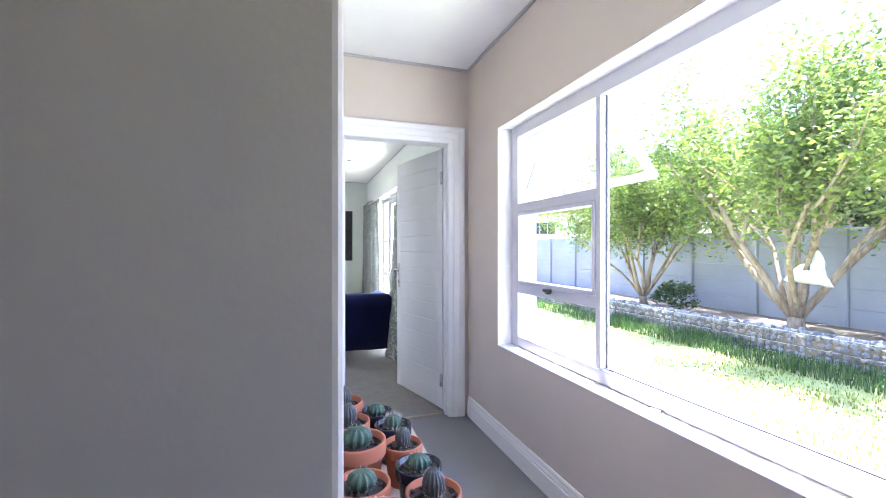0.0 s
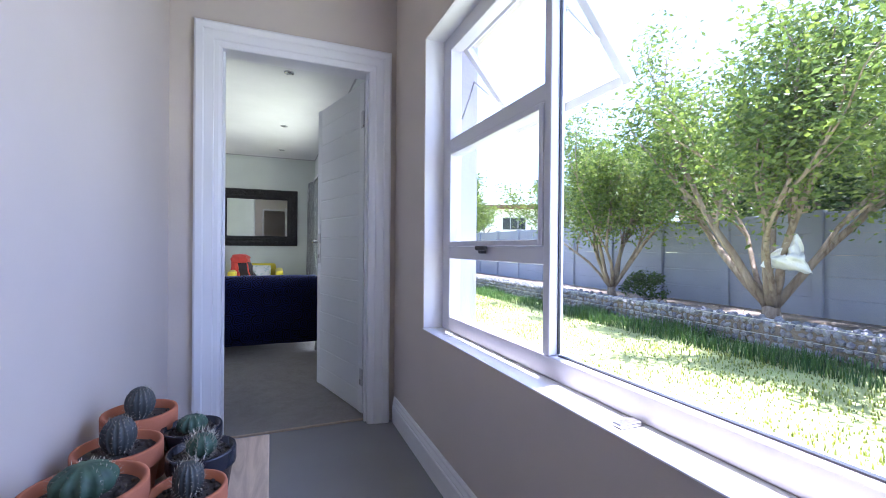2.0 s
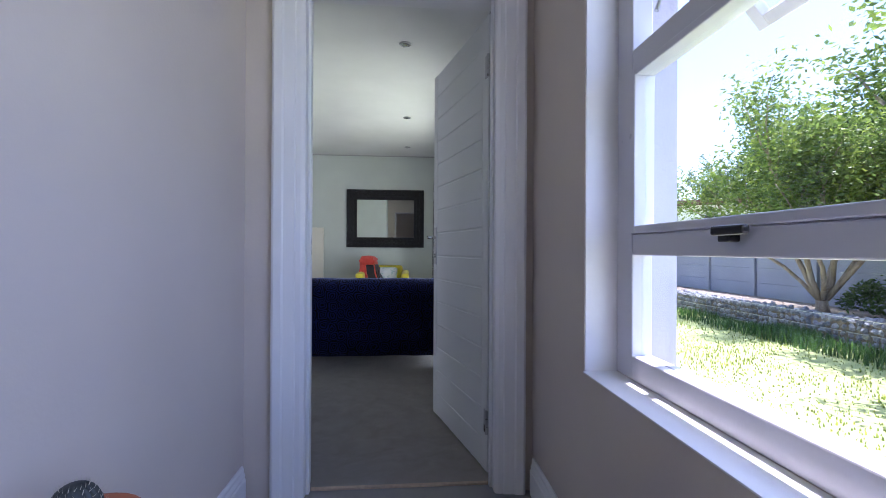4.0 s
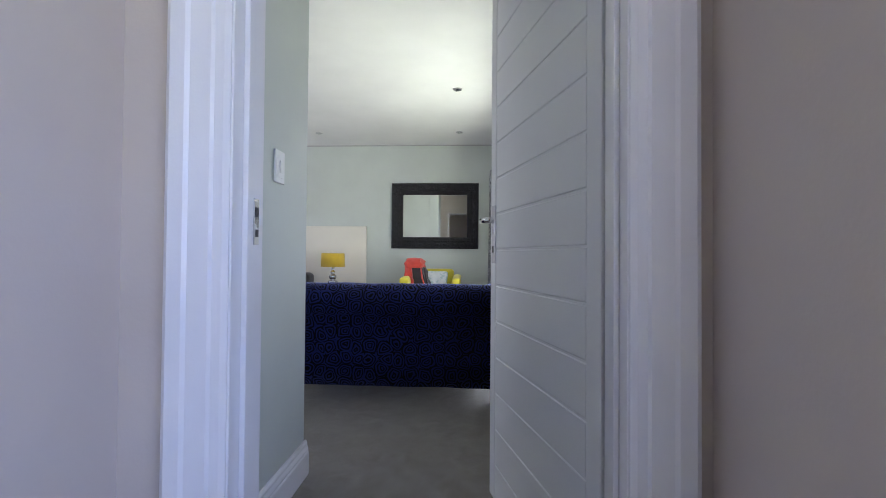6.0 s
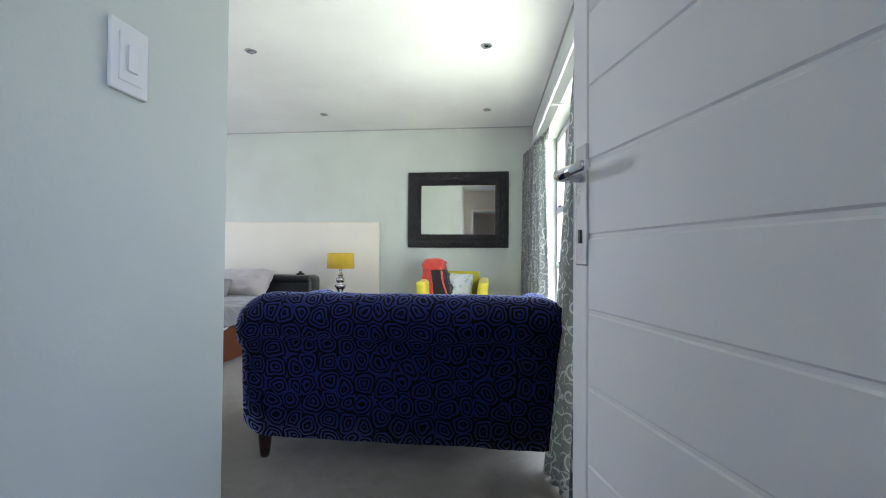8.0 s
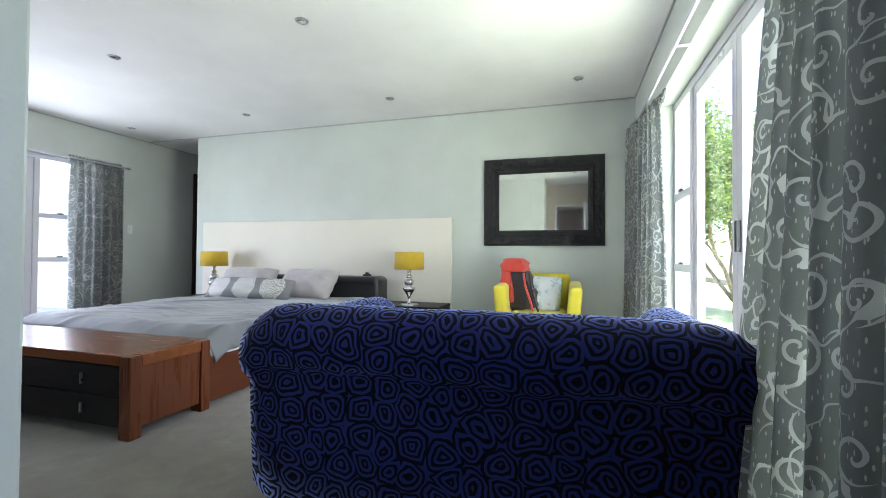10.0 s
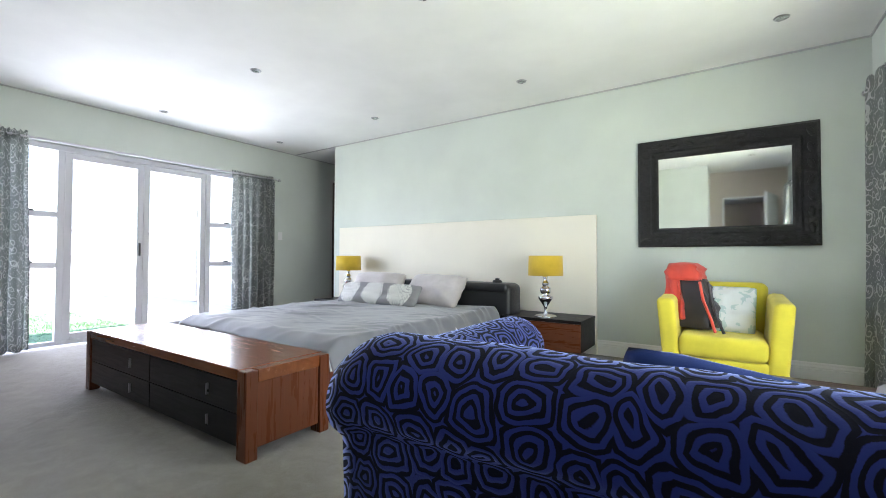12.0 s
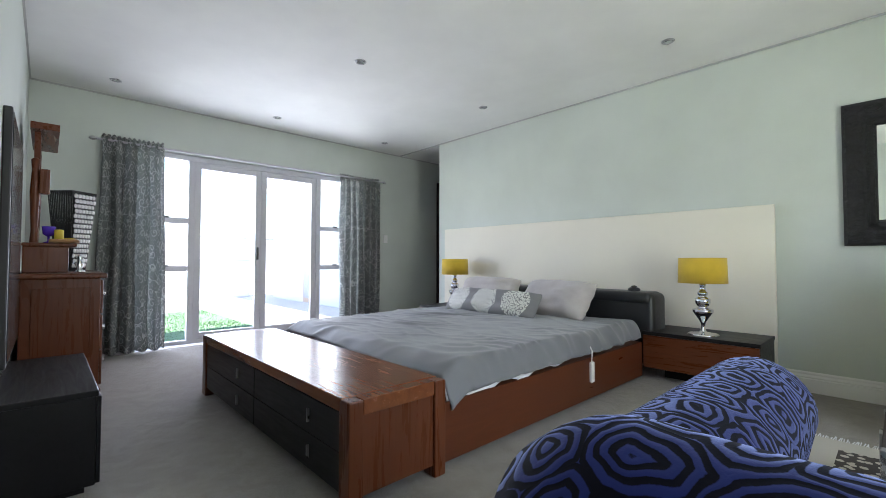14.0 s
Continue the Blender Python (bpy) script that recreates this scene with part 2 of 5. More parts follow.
def scroll_cloth(name, ground, thread, scale):
    """Grey curtain cloth with embroidered scrolls and stems; the pattern runs on the cloth itself."""
    n = Nodes(name, 0.75)
    v = n.coords((scale, scale, scale), "UV")
    cell = n.add("TexVoronoi", Scale=1.0, Randomness=0.55)
    cell.voronoi_dimensions = "2D"
    n.link(v, cell.inputs["Vector"])
    off = n.add("VectorMath")
    off.operation = "SUBTRACT"
    n.link(v, off.inputs[0])
    n.link(cell.outputs["Position"], off.inputs[1])
    sep = n.add("SeparateXYZ")
    n.link(off.outputs[0], sep.inputs[0])
    hand = n.add("SeparateColor")
    n.link(cell.outputs["Color"], hand.inputs[0])
    turn = n.math("ARCTAN2", sep.outputs[1], sep.outputs[0])
    spin = n.math("MULTIPLY", turn, n.math("MULTIPLY_ADD", n.math("GREATER_THAN", hand.outputs[0], 0.5), 2.0, -1.0))
    spiral = n.math("SINE", n.math("ADD", n.math("MULTIPLY", cell.outputs["Distance"], 20.0), n.math("ADD", spin, n.math("MULTIPLY", hand.outputs[1], 6.0))))
    curl = n.math("MULTIPLY", n.math("GREATER_THAN", spiral, 0.74), n.math("LESS_THAN", cell.outputs["Distance"], 0.40))
    stem_noise = n.noise(v, 0.75, 1.5)
    stem = n.math("LESS_THAN", n.math("ABSOLUTE", n.math("SUBTRACT", stem_noise.outputs[0], 0.5)), 0.010)
    leaf = n.add("TexVoronoi", Scale=3.1, Randomness=1.0)
    leaf.voronoi_dimensions = "2D"
    n.link(n.coords((scale * 2.6, scale * 0.8, scale), "UV"), leaf.inputs["Vector"])
    bud = n.math("LESS_THAN", leaf.outputs["Distance"], 0.11)
    mask = n.math("MAXIMUM", n.math("MAXIMUM", curl, stem), bud)
    weave = n.noise(n.coords((1, 1, 1), "UV"), 300, 2)
    n.colour(n.mix(mask, n.mix(weave.outputs[0], shade(ground, 0.85), shade(ground, 1.15)), thread))
    n.bump(n.math("ADD", mask, n.math("MULTIPLY", weave.outputs[0], 0.4)), 0.35, 0.002)
    glow = n.add("BsdfTranslucent")
    n.link(n.mix(mask, shade(ground, 1.15), thread), glow.inputs["Color"])
    mix = n.add("MixShader")
    mix.inputs[0].default_value = 0.58
    n.link(n.shader.outputs[0], mix.inputs[1])
    n.link(glow.outputs[0], mix.inputs[2])
    n.link(mix.outputs[0], n.tree.nodes["Material Output"].inputs["Surface"])
    return n.mat


def rug_material():
    n = Nodes("patterned_rug_pile", 0.95)
    v = n.coords((1, 1, 1))
    a = n.add("TexVoronoi", Scale=26.0)
    n.link(v, a.inputs["Vector"])
    sep = n.add("SeparateXYZ")
    n.link(v, sep.inputs[0])
    edge = n.math("MAXIMUM", n.math("SUBTRACT", n.math("ABSOLUTE", sep.outputs[0]), 0.62), n.math("SUBTRACT", n.math("ABSOLUTE", sep.outputs[1]), 0.72))
    field = n.math("LESS_THAN", edge, 0.0)
    speck = n.ramp(a.outputs["Distance"], [(0.3, (0.50, 0.46, 0.40)), (0.42, (0.06, 0.05, 0.05))], "CONSTANT")
    n.colour(n.mix(field, (0.52, 0.49, 0.45), speck))
    n.bump(n.noise(v, 300, 2).outputs[0], 0.5, 0.004)
    return n.mat


def leaf_material(name, c):
    n = Nodes(name, 0.45)
    g = n.add("NewGeometry")
    tone = n.ramp(g.outputs["Random Per Island"], [(0.0, shade(c, 0.55)), (0.5, c), (1.0, (c[0] * 1.9, c[1] * 1.55, c[2] * 1.2))])
    n.colour(tone)
    t, m = n.add("BsdfTranslucent"), n.add("MixShader")
    n.link(tone, t.inputs["Color"])
    m.inputs[0].default_value = 0.48
    n.link(n.shader.outputs[0], m.inputs[1])
    n.link(t.outputs[0], m.inputs[2])
    n.link(m.outputs[0], n.tree.nodes["Material Output"].inputs["Surface"])
    return n.mat


def stone_material():
    n = Nodes("grey_blue_stone", 0.9)
    info = n.add("NewGeometry")
    obinfo = n.add("ObjectInfo")
    v = n.coords()
    pick = n.math("FRACT", n.math("ADD", info.outputs["Random Per Island"], obinfo.outputs["Random"]))
    tone = n.ramp(pick, [(0.0, (0.16, 0.17, 0.21)), (0.5, (0.29, 0.29, 0.34)), (1.0, (0.42, 0.42, 0.44))])
    n.colour(n.mix(n.math("MULTIPLY", n.noise(v, 20, 4).outputs[0], 0.5), tone, (0.14, 0.14, 0.15)))
    n.bump(n.noise(v, 45, 4).outputs[0], 0.5, 0.01)
    return n.mat


def bark_material():
    n = Nodes("pale_bark", 0.9)
    v = n.coords((6, 6, 1.5))
    g = n.noise(v, 3, 6)
    n.colour(n.ramp(g.outputs[0], [(0.3, (0.16, 0.11, 0.075)), (0.7, (0.42, 0.34, 0.26))]))
    n.bump(g.outputs[0], 0.6, 0.02)
    return n.mat


def cactus_material(name, c):
    n = Nodes(name, 0.6)
    w = n.noise(n.coords(), 30, 4)
    n.colour(n.ramp(w.outputs[0], [(0.3, shade(c, 0.6)), (0.7, shade(c, 1.35))]))
    n.bump(w.outputs[0], 0.4, 0.004)
    return n.mat


def flower_cloth():
    """Grey bolster cloth with large white flower heads."""
    n = Nodes("grey_cloth_white_flowers", 0.8)
    v = n.coords((3.0, 3.0, 3.0), "UV")
    head = n.add("TexVoronoi", Scale=1.0, Randomness=0.0)
    head.voronoi_dimensions = "2D"
    n.link(v, head.inputs["Vector"])
    petal = n.add("TexVoronoi", Scale=24.0)
    petal.voronoi_dimensions = "2D"
    n.link(v, petal.inputs["Vector"])
    mask = n.math("MULTIPLY", n.math("LESS_THAN", head.outputs["Distance"], 0.40), n.math("LESS_THAN", petal.outputs["Distance"], 0.52))
    n.colour(n.mix(mask, (0.24, 0.24, 0.245), (0.72, 0.72, 0.68)))
    return n.mat


def abstract_cloth():
    n = Nodes("teal_print_cushion_cloth", 0.85)
    v = n.coords()
    sep = n.add("SeparateXYZ")
    n.link(v, sep.inputs[0])
    w = n.noise(v, 14, 2, 0.5, 1.0)
    h = n.math("ADD", n.math("MULTIPLY", sep.outputs[2], 1.6), n.math("MULTIPLY", w.outputs[0], 0.5))
    n.colour(n.ramp(h, [(0.0, (0.05, 0.16, 0.16)), (0.12, (0.04, 0.36, 0.36)), (0.2, (0.45, 0.55, 0.55)), (0.3, (0.66, 0.68, 0.68))], "CONSTANT"))
    return n.mat


def carved_material():
    n = Nodes("black_carved_wood", 0.42)
    v = n.coords()
    a = n.add("TexVoronoi", Scale=16.0)
    n.link(v, a.inputs["Vector"])
    w = n.noise(v, 30, 4, 0.6, 2.0)
    h = n.math("ADD", a.outputs["Distance"], w.outputs[0])
    n.colour(n.ramp(w.outputs[0], [(0.35, (0.005, 0.005, 0.005)), (0.7, (0.014, 0.013, 0.013))]))
    n.bump(h, 0.9, 0.02)
    return n.mat


M_CARPET, M_SCREED, M_SOFA = carpet_material(), screed_material(), ringed_velvet()
M_CURTAIN = scroll_cloth("grey_scroll_curtain", (0.27, 0.285, 0.275), (0.66, 0.67, 0.65), 9.0)
M_RUG, M_STONE, M_BARK = rug_material(), stone_material(), bark_material()
M_LEAF, M_LEAF2 = leaf_material("bright_leaves", (0.16, 0.25, 0.055)), leaf_material("dark_leaves", (0.045, 0.10, 0.02))
M_GRASS = leaf_material("lawn_blades", (0.27, 0.34, 0.09))
M_LAWN = painted("lawn_ground", (0.36, 0.40, 0.16), 0.95, 25, 0.5, 0.2)
M_TURF = painted("green_turf", (0.10, 0.18, 0.09), 0.95, 60, 0.5, 0.25)
M_TURFBLADE = leaf_material("turf_blades", (0.10, 0.18, 0.085))
M_WEED = leaf_material("weed_leaves", (0.07, 0.16, 0.045))
M_CACTUS, M_CACTUS2 = cactus_material("green_cactus", (0.045, 0.09, 0.055)), cactus_material("grey_cactus", (0.05, 0.055, 0.05))
M_SPINE = painted("straw_spines", (0.55, 0.5, 0.4), 0.8)
M_FLOWERS, M_PRINT, M_CARVED = flower_cloth(), abstract_cloth(), carved_material()
M_LEATHER = painted("black_leather", (0.014, 0.015, 0.017), 0.38, 120, 0.3, 0.15)


# ---- mesh helpers ----
def part(name, bm, material, parent=None, label="", smooth=False):
    """One mesh object from a bmesh, under a thing or a part."""
    me = bpy.data.meshes.new(name)
    bmesh.ops.recalc_face_normals(bm, faces=bm.faces)
    bm.to_mesh(me)
    bm.free()
    me.materials.append(material)
    if smooth:
        for p in me.polygons:
            p.use_smooth = True
    ob = new(name, me)
    if parent is not None:
        ob.parent = parent
    if label:
        ob["label"] = label
    return ob


def thing(name, place, label, category, group="", rz=0.0):
    """An empty at the base of a thing."""
    ob = new(name)
    ob.empty_display_size = 0.1
    ob.matrix_world = pose(*place, 0, 0, rz)
    return tagged(ob, label, category, group)


def box(x0, x1, y0, y1, z0, z1, bevel=0.0, bm=None, seg=2):
    bm = bm or bmesh.new()
    r = bmesh.ops.create_cube(bm, size=1.0, matrix=Matrix.LocRotScale(((x0 + x1) / 2, (y0 + y1) / 2, (z0 + z1) / 2), None, (x1 - x0, y1 - y0, z1 - z0)))
    if bevel:
        edges = {e for v in r["verts"] for e in v.link_edges}
        bmesh.ops.bevel(bm, geom=list(edges), offset=bevel, segments=seg, profile=0.5, affect="EDGES")
    return bm


def lathe(profile, n=28, bm=None):
    """Turned body from (radius, height) pairs."""
    bm = bm or bmesh.new()
    rings = []
    for r, z in profile:
        rings.append([bm.verts.new((r * math.cos(2 * math.pi * i / n), r * math.sin(2 * math.pi * i / n), z)) for i in range(n)])
    for a, b in zip(rings, rings[1:]):
        for i in range(n):
            bm.faces.new((a[i], a[(i + 1) % n], b[(i + 1) % n], b[i]))
    for ring in (rings[0], rings[-1]):
        bm.faces.new(ring)
    return bm


def tube(points, radii, n=8, bm=None):
    """Round bar through the points."""
    bm = bm or bmesh.new()
    rings = []
    for i, p in enumerate(points):
        p = Vector(p)
        way = (Vector(points[min(i + 1, len(points) - 1)]) - Vector(points[max(i - 1, 0)])).normalized()
        side = way.cross(Vector((0, 0, 1)) if abs(way.z) < 0.9 else Vector((1, 0, 0))).normalized()
        up = side.cross(way)
        r = radii[i] if isinstance(radii, (list, tuple)) else radii
        rings.append([bm.verts.new(p + r * (math.cos(2 * math.pi * k / n) * side + math.sin(2 * math.pi * k / n) * up)) for k in range(n)])
    for a, b in zip(rings, rings[1:]):
        for k in range(n):
            bm.faces.new((a[k], a[(k + 1) % n], b[(k + 1) % n], b[k]))
    bm.faces.new(rings[0])
    bm.faces.new(rings[-1])
    return bm


def sweep(outline, y0, y1, axis="y", bm=None, uv=0.0):
    """Extrudes a closed outline along an axis. Outline of (a, z): a is x for axis y, y for axis x."""
    bm = bm or bmesh.new()
    put = (lambda a, z, s: (a, s, z)) if axis == "y" else (lambda a, z, s: (s, a, z))
    A = [bm.verts.new(put(a, z, y0)) for a, z in outline]
    B = [bm.verts.new(put(a, z, y1)) for a, z in outline]
    n = len(outline)
    for i in range(n):
        bm.faces.new((A[i], A[(i + 1) % n], B[(i + 1) % n], B[i]))
    bm.faces.new(A)
    bm.faces.new(B)
    return bm


def pillow(w, d, h, n=18, crease=0.0, seed=0):
    """Cushion lying flat: two bulged sheets meeting in a seam."""
    bm = bmesh.new()
    rows = {}
    for side in (1, -1):
        for i in range(n + 1):
            for j in range(n + 1):
                u, v = i / n * 2 - 1, j / n * 2 - 1
                edge = max(abs(u), abs(v)) > 0.999
                if side == -1 and edge:
                    rows[side, i, j] = rows[1, i, j]
                    continue
                swell = (max(0.0, 1 - abs(u) ** 3.2) * max(0.0, 1 - abs(v) ** 3.2)) ** 0.55
                pull = 1 - 0.03 * (1 - v * v) * abs(u) ** 3 - 0.05 * abs(u * v) ** 4, 1 - 0.03 * (1 - u * u) * abs(v) ** 3 - 0.08 * abs(u * v) ** 4
                wob = crease * (noise.noise(Vector((u * 2.3 + seed, v * 2.3, side))) + 0.6 * max(0.0, noise.noise(Vector((u * 3 + v * 6 + seed, v * 3 - u * 5, side)))))
                rows[side, i, j] = bm.verts.new((u * w / 2 * pull[0], v * d / 2 * pull[1], side * swell * h / 2 + wob * swell))
    for side in (1, -1):
        for i in range(n):
            for j in range(n):
                bm.faces.new((rows[side, i, j], rows[side, i + 1, j], rows[side, i + 1, j + 1], rows[side, i, j + 1]))
    return bm


def uv_box(ob, scale=1.0):
    """Lays the cloth on by the face's main direction."""
    me = ob.data
    layer = me.uv_layers.new(name="UVMap")
    for p in me.polygons:
        n = p.normal
        for li in p.loop_indices:
            c = me.vertices[me.loops[li].vertex_index].co
            if abs(n.x) >= max(abs(n.y), abs(n.z)):
                uv = (c.y, c.z)
            elif abs(n.y) >= abs(n.z):
                uv = (c.x, c.z)
            else:
                uv = (c.x, c.y)
            layer.data[li].uv = (uv[0] * scale, uv[1] * scale)
    return ob


def structure(name, bm, material, label="", smooth=False):
    return tagged(part(name, bm, material, None, "", smooth), label, "", "", "structure")


# ---- the large structure ----
H, HC = 2.52, 2.59                     # ceiling of the bedroom and of the passage
XR, XL, YE, YS = 1.67, -4.80, 9.76, 5.70
YD0, YD1 = 4.46, 4.57                  # door wall
WX0, WX1 = 1.67, 1.93                  # outer wall on the garden side


def wall_with_hole(lo, hi, hole_lo, hole_hi, thick, axis, z1, z0=-0.1):
    """Wall in one mesh with a through opening. axis x: the wall runs along x, thick is (y0, y1)."""
    bm = bmesh.new()
    a0, a1 = lo, hi
    b0, zb0, b1, zb1 = hole_lo[0], hole_lo[1], hole_hi[0], hole_hi[1]
    outer = [(a0, z0), (a1, z0), (a1, z1), (a0, z1)]
    inner = [(b0, zb0), (b1, zb0), (b1, zb1), (b0, zb1)]
    put = (lambda a, z, t: (a, t, z)) if axis == "x" else (lambda a, z, t: (t, a, z))
    sides = []
    for t in thick:
        o = [bm.verts.new(put(a, z, t)) for a, z in outer]
        i = [bm.verts.new(put(a, z, t)) for a, z in inner]
        for k in range(4):
            bm.faces.new((o[k], o[(k + 1) % 4], i[(k + 1) % 4], i[k]))
        sides.append((o, i))
    for ring in (0, 1):
        for k in range(4):
            bm.faces.new((sides[0][ring][k], sides[0][ring][(k + 1) % 4], sides[1][ring][(k + 1) % 4], sides[1][ring][k]))
    return bm


structure("floor_passage", box(-2.5, XR, -1.6, 4.522, -0.12, 0.0), M_SCREED, "smooth grey screed floor of the passage")
structure("floor_bedroom", box(XL, XR, 4.524, 11.5, -0.12, 0.006), M_CARPET, "beige cut pile carpet with tread marks")
structure("threshold_strip", box(0.755, 1.485, 4.512, 4.528, 0.0, 0.010, 0.002), M_LOG, "thin metal strip between screed and carpet")
structure("ceiling_passage", box(-2.5, XR, -1.6, 4.46, HC, HC + 0.15), M_CEIL, "white plaster ceiling of the passage")
structure("ceiling_bedroom", box(XL, XR, 4.57, 11.5, H, H + 0.15), M_CEIL, "white plaster ceiling with recessed lights")
structure("wall_passage_window", wall_with_hole(-1.6, 4.565, (0.9, 0.63), (3.945, 2.02), (1.657, WX1), "y", 2.85), M_BEIGE, "beige painted wall with a long window")
corner = box(0.36, 0.51, 1.898, 4.46, 0, 2.85)
bmesh.ops.bevel(corner, geom=[e for e in corner.edges if all(v.co.x > 0.5 and v.co.y < 2.0 for v in e.verts)], offset=0.012, segments=3, profile=0.5, affect="EDGES")
structure("wall_passage_left", corner, M_BEIGE, "beige painted passage wall")
structure("wall_passage_near", box(-2.5, 0.36, 1.898, 2.0, 0, 2.85), M_BEIGE, "beige painted wall ending at the passage")
structure("wall_back", box(-2.5, XR, -1.75, -1.6, 0, 2.85), M_BEIGE, "beige painted wall behind")
structure("wall_back_left", box(-2.65, -2.5, -1.75, 1.98, 0, 2.85), M_BEIGE, "beige painted side wall")
structure("wall_door_side", wall_with_hole(0.36, 1.67, (0.72, -0.2), (1.515, 2.045), (YD0, YD1), "x", 2.85), M_BEIGE, "wall with the bedroom doorway")
structure("wall_nib", box(0.30, 0.53, 4.575, 5.40, 0, 2.85, 0.004), M_GREEN, "pale sage wall return beside the door")
structure("wall_bedroom_entry", box(-0.7, 0.30, 5.25, 5.40, 0, 2.85), M_GREEN, "pale sage bedroom wall")
structure("wall_bedroom_south", box(XL - 0.2, -0.7, 5.40, YS, 0, 2.85), M_GREEN, "pale sage bedroom wall")
structure("wall_bedroom_garden", wall_with_hole(4.57, 11.6, (6.2, -0.2), (8.75, 2.08), (WX0, WX1), "y", 2.85), M_GREEN, "pale sage wall with a glazed garden door")
structure("wall_bedroom_patio", wall_with_hole(5.0, 11.6, (6.5, -0.2), (9.0, 2.08), (XL - 0.22, XL), "y", 2.85), M_GREEN, "pale sage wall with a glazed patio door")
structure("wall_headboard", box(-3.90, XR, YE, YE + 0.14, 0, 2.6), M_GREEN, "pale sage wall behind the bed")
structure("wall_far", box(XL, XR, 11.5, 11.65, 0, 2.85), M_GREEN, "far wall of the dressing passage")
# thin strip over the reveal, coloured as plaster lying in shade
structure("exterior_reveal", box(1.814, 1.933, 3.938, 3.943, 0.634, 2.02), M_OUT, "plastered outer window reveal, shade put into its lilac colour")
structure("roof_slab", box(XL - 0.5, WX1 + 0.33, -1.9, 11.8, 2.85, 2.95), M_CEIL, "flat roof over the rooms")
for nm, b in (("cornice", box(XL, XR, YE - 0.012, YE, H - 0.013, H)), ("cornice", box(XR - 0.012, XR, 4.58, YE - 0.012, H - 0.013, H)),
              ("cornice", box(XL, XL + 0.012, YS, 11.5, H - 0.013, H)), ("cornice", box(XL + 0.012, -0.7, YS, YS + 0.012, H - 0.013, H)),
              ("cornice", box(0.51, XR, YD0 - 0.012, YD0, HC - 0.018, HC)), ("cornice", box(1.645, 1.657, -1.6, YD0 - 0.012, HC - 0.018, HC))):
    structure(nm, b, M_CORNICE, "thin grey shadow line under the ceiling")


def skirting(x0, y0, x1, y1, h=0.14, side=1):
    """Moulded board along a wall line, standing off to its side."""
    L = math.hypot(x1 - x0, y1 - y0)
    prof = [(0, 0), (0.018, 0), (0.018, h * 0.66), (0.013, h * 0.70), (0.016, h * 0.76), (0.010, h * 0.86), (0.011, h * 0.93), (0.006, h), (0, h)]
    ob = structure("baseboard", sweep([(a * side, z) for a, z in prof], 0, L), M_TRIM, "white moulded skirting board")
    ob.matrix_world = pose(x0, y0, 0.002, 0, 0, math.degrees(math.atan2(y1 - y0, x1 - x0)) - 90)
    return ob


skirting(1.657, -1.6, 1.657, 4.43, 0.145, -1)
skirting(0.51, 1.912, 0.51, 4.44, 0.145, 1)
skirting(0.53, 4.60, 0.53, 5.41, 0.145, 1)
skirting(-0.24, 9.76, 1.67, 9.76, 0.145, 1)
skirting(1.67, 8.78, 1.67, 9.74, 0.145, -1)
skirting(1.67, 5.3, 1.67, 6.18, 0.145, -1)
skirting(XL, 9.0, XL, 10.51, 0.145, 1)
skirting(XL, 5.72, XL, 6.48, 0.145, 1)
skirting(XL, 5.70, -0.7, 5.70, 0.145, -1)


def architrave(y_face, out):
    """Moulded frame round the doorway, its face looking along out (-1 passage, 1 bedroom)."""
    prof = [(0, 0), (0, 0.012), (0.012, 0.016), (0.03, 0.016), (0.035, 0.022), (0.075, 0.024), (0.082, 0.030), (0.11, 0.032), (0.12, 0.026), (0.12, 0)]
    x0, x1, zt = 0.738, 1.502, 2.028
    bm = bmesh.new()
    rings = []
    for corner in range(4):
        ring = []
        for a, b in prof:
            x = x0 - a if corner in (0, 1) else x1 + a
            z = 0.0 if corner in (0, 3) else zt + a
            ring.append(bm.verts.new((x, y_face + out * b, z)))
        rings.append(ring)
    n = len(prof)
    for p, q in zip(rings, rings[1:]):
        for i in range(n):
            bm.faces.new((p[i], p[(i + 1) % n], q[(i + 1) % n], q[i]))
    bm.faces.new(rings[0])
    bm.faces.new(rings[-1])
    return bm


door1 = tagged(new("door_1"), "white panelled door standing open with steel lever handle", "door", "", "structure")
part("architrave", architrave(YD0, -1), M_TRIM, door1)
jamb = bmesh.new()
box(0.722, 0.742, YD0 - 0.008, YD1 + 0.01, 0, 2.03, 0.002, jamb)
box(1.498, 1.514, YD0 - 0.008, YD1 + 0.01, 0, 2.03, 0.002, jamb)
box(0.742, 1.498, YD0 - 0.008, YD1 + 0.01, 2.026, 2.044, 0.002, jamb)
box(0.742, 0.754, YD0 + 0.03, YD0 + 0.055, 0, 2.026, 0.002, jamb)
box(1.486, 1.498, YD0 + 0.03, YD0 + 0.055, 0, 2.026, 0.002, jamb)
part("door_lining", jamb, M_TRIM, door1)
strike = part("strike_plate", box(0.742, 0.745, 4.536, 4.556, 0.945, 1.045, 0.001), M_STEEL, door1, "steel strike plate")
part("keep", box(0.744, 0.7465, 4.540, 4.551, 0.962, 0.978), M_BLACKP, strike)
part("keep", box(0.744, 0.7465, 4.540, 4.551, 1.005, 1.026), M_BLACKP, strike)
LEAF = pose(1.492, 4.585, 0.012, 0, 0, -75)


def leaf_part(name, bm, mat, parent=door1, label="", smooth=False):
    bm.transform(LEAF)
    return part(name, bm, mat, parent, label, smooth)


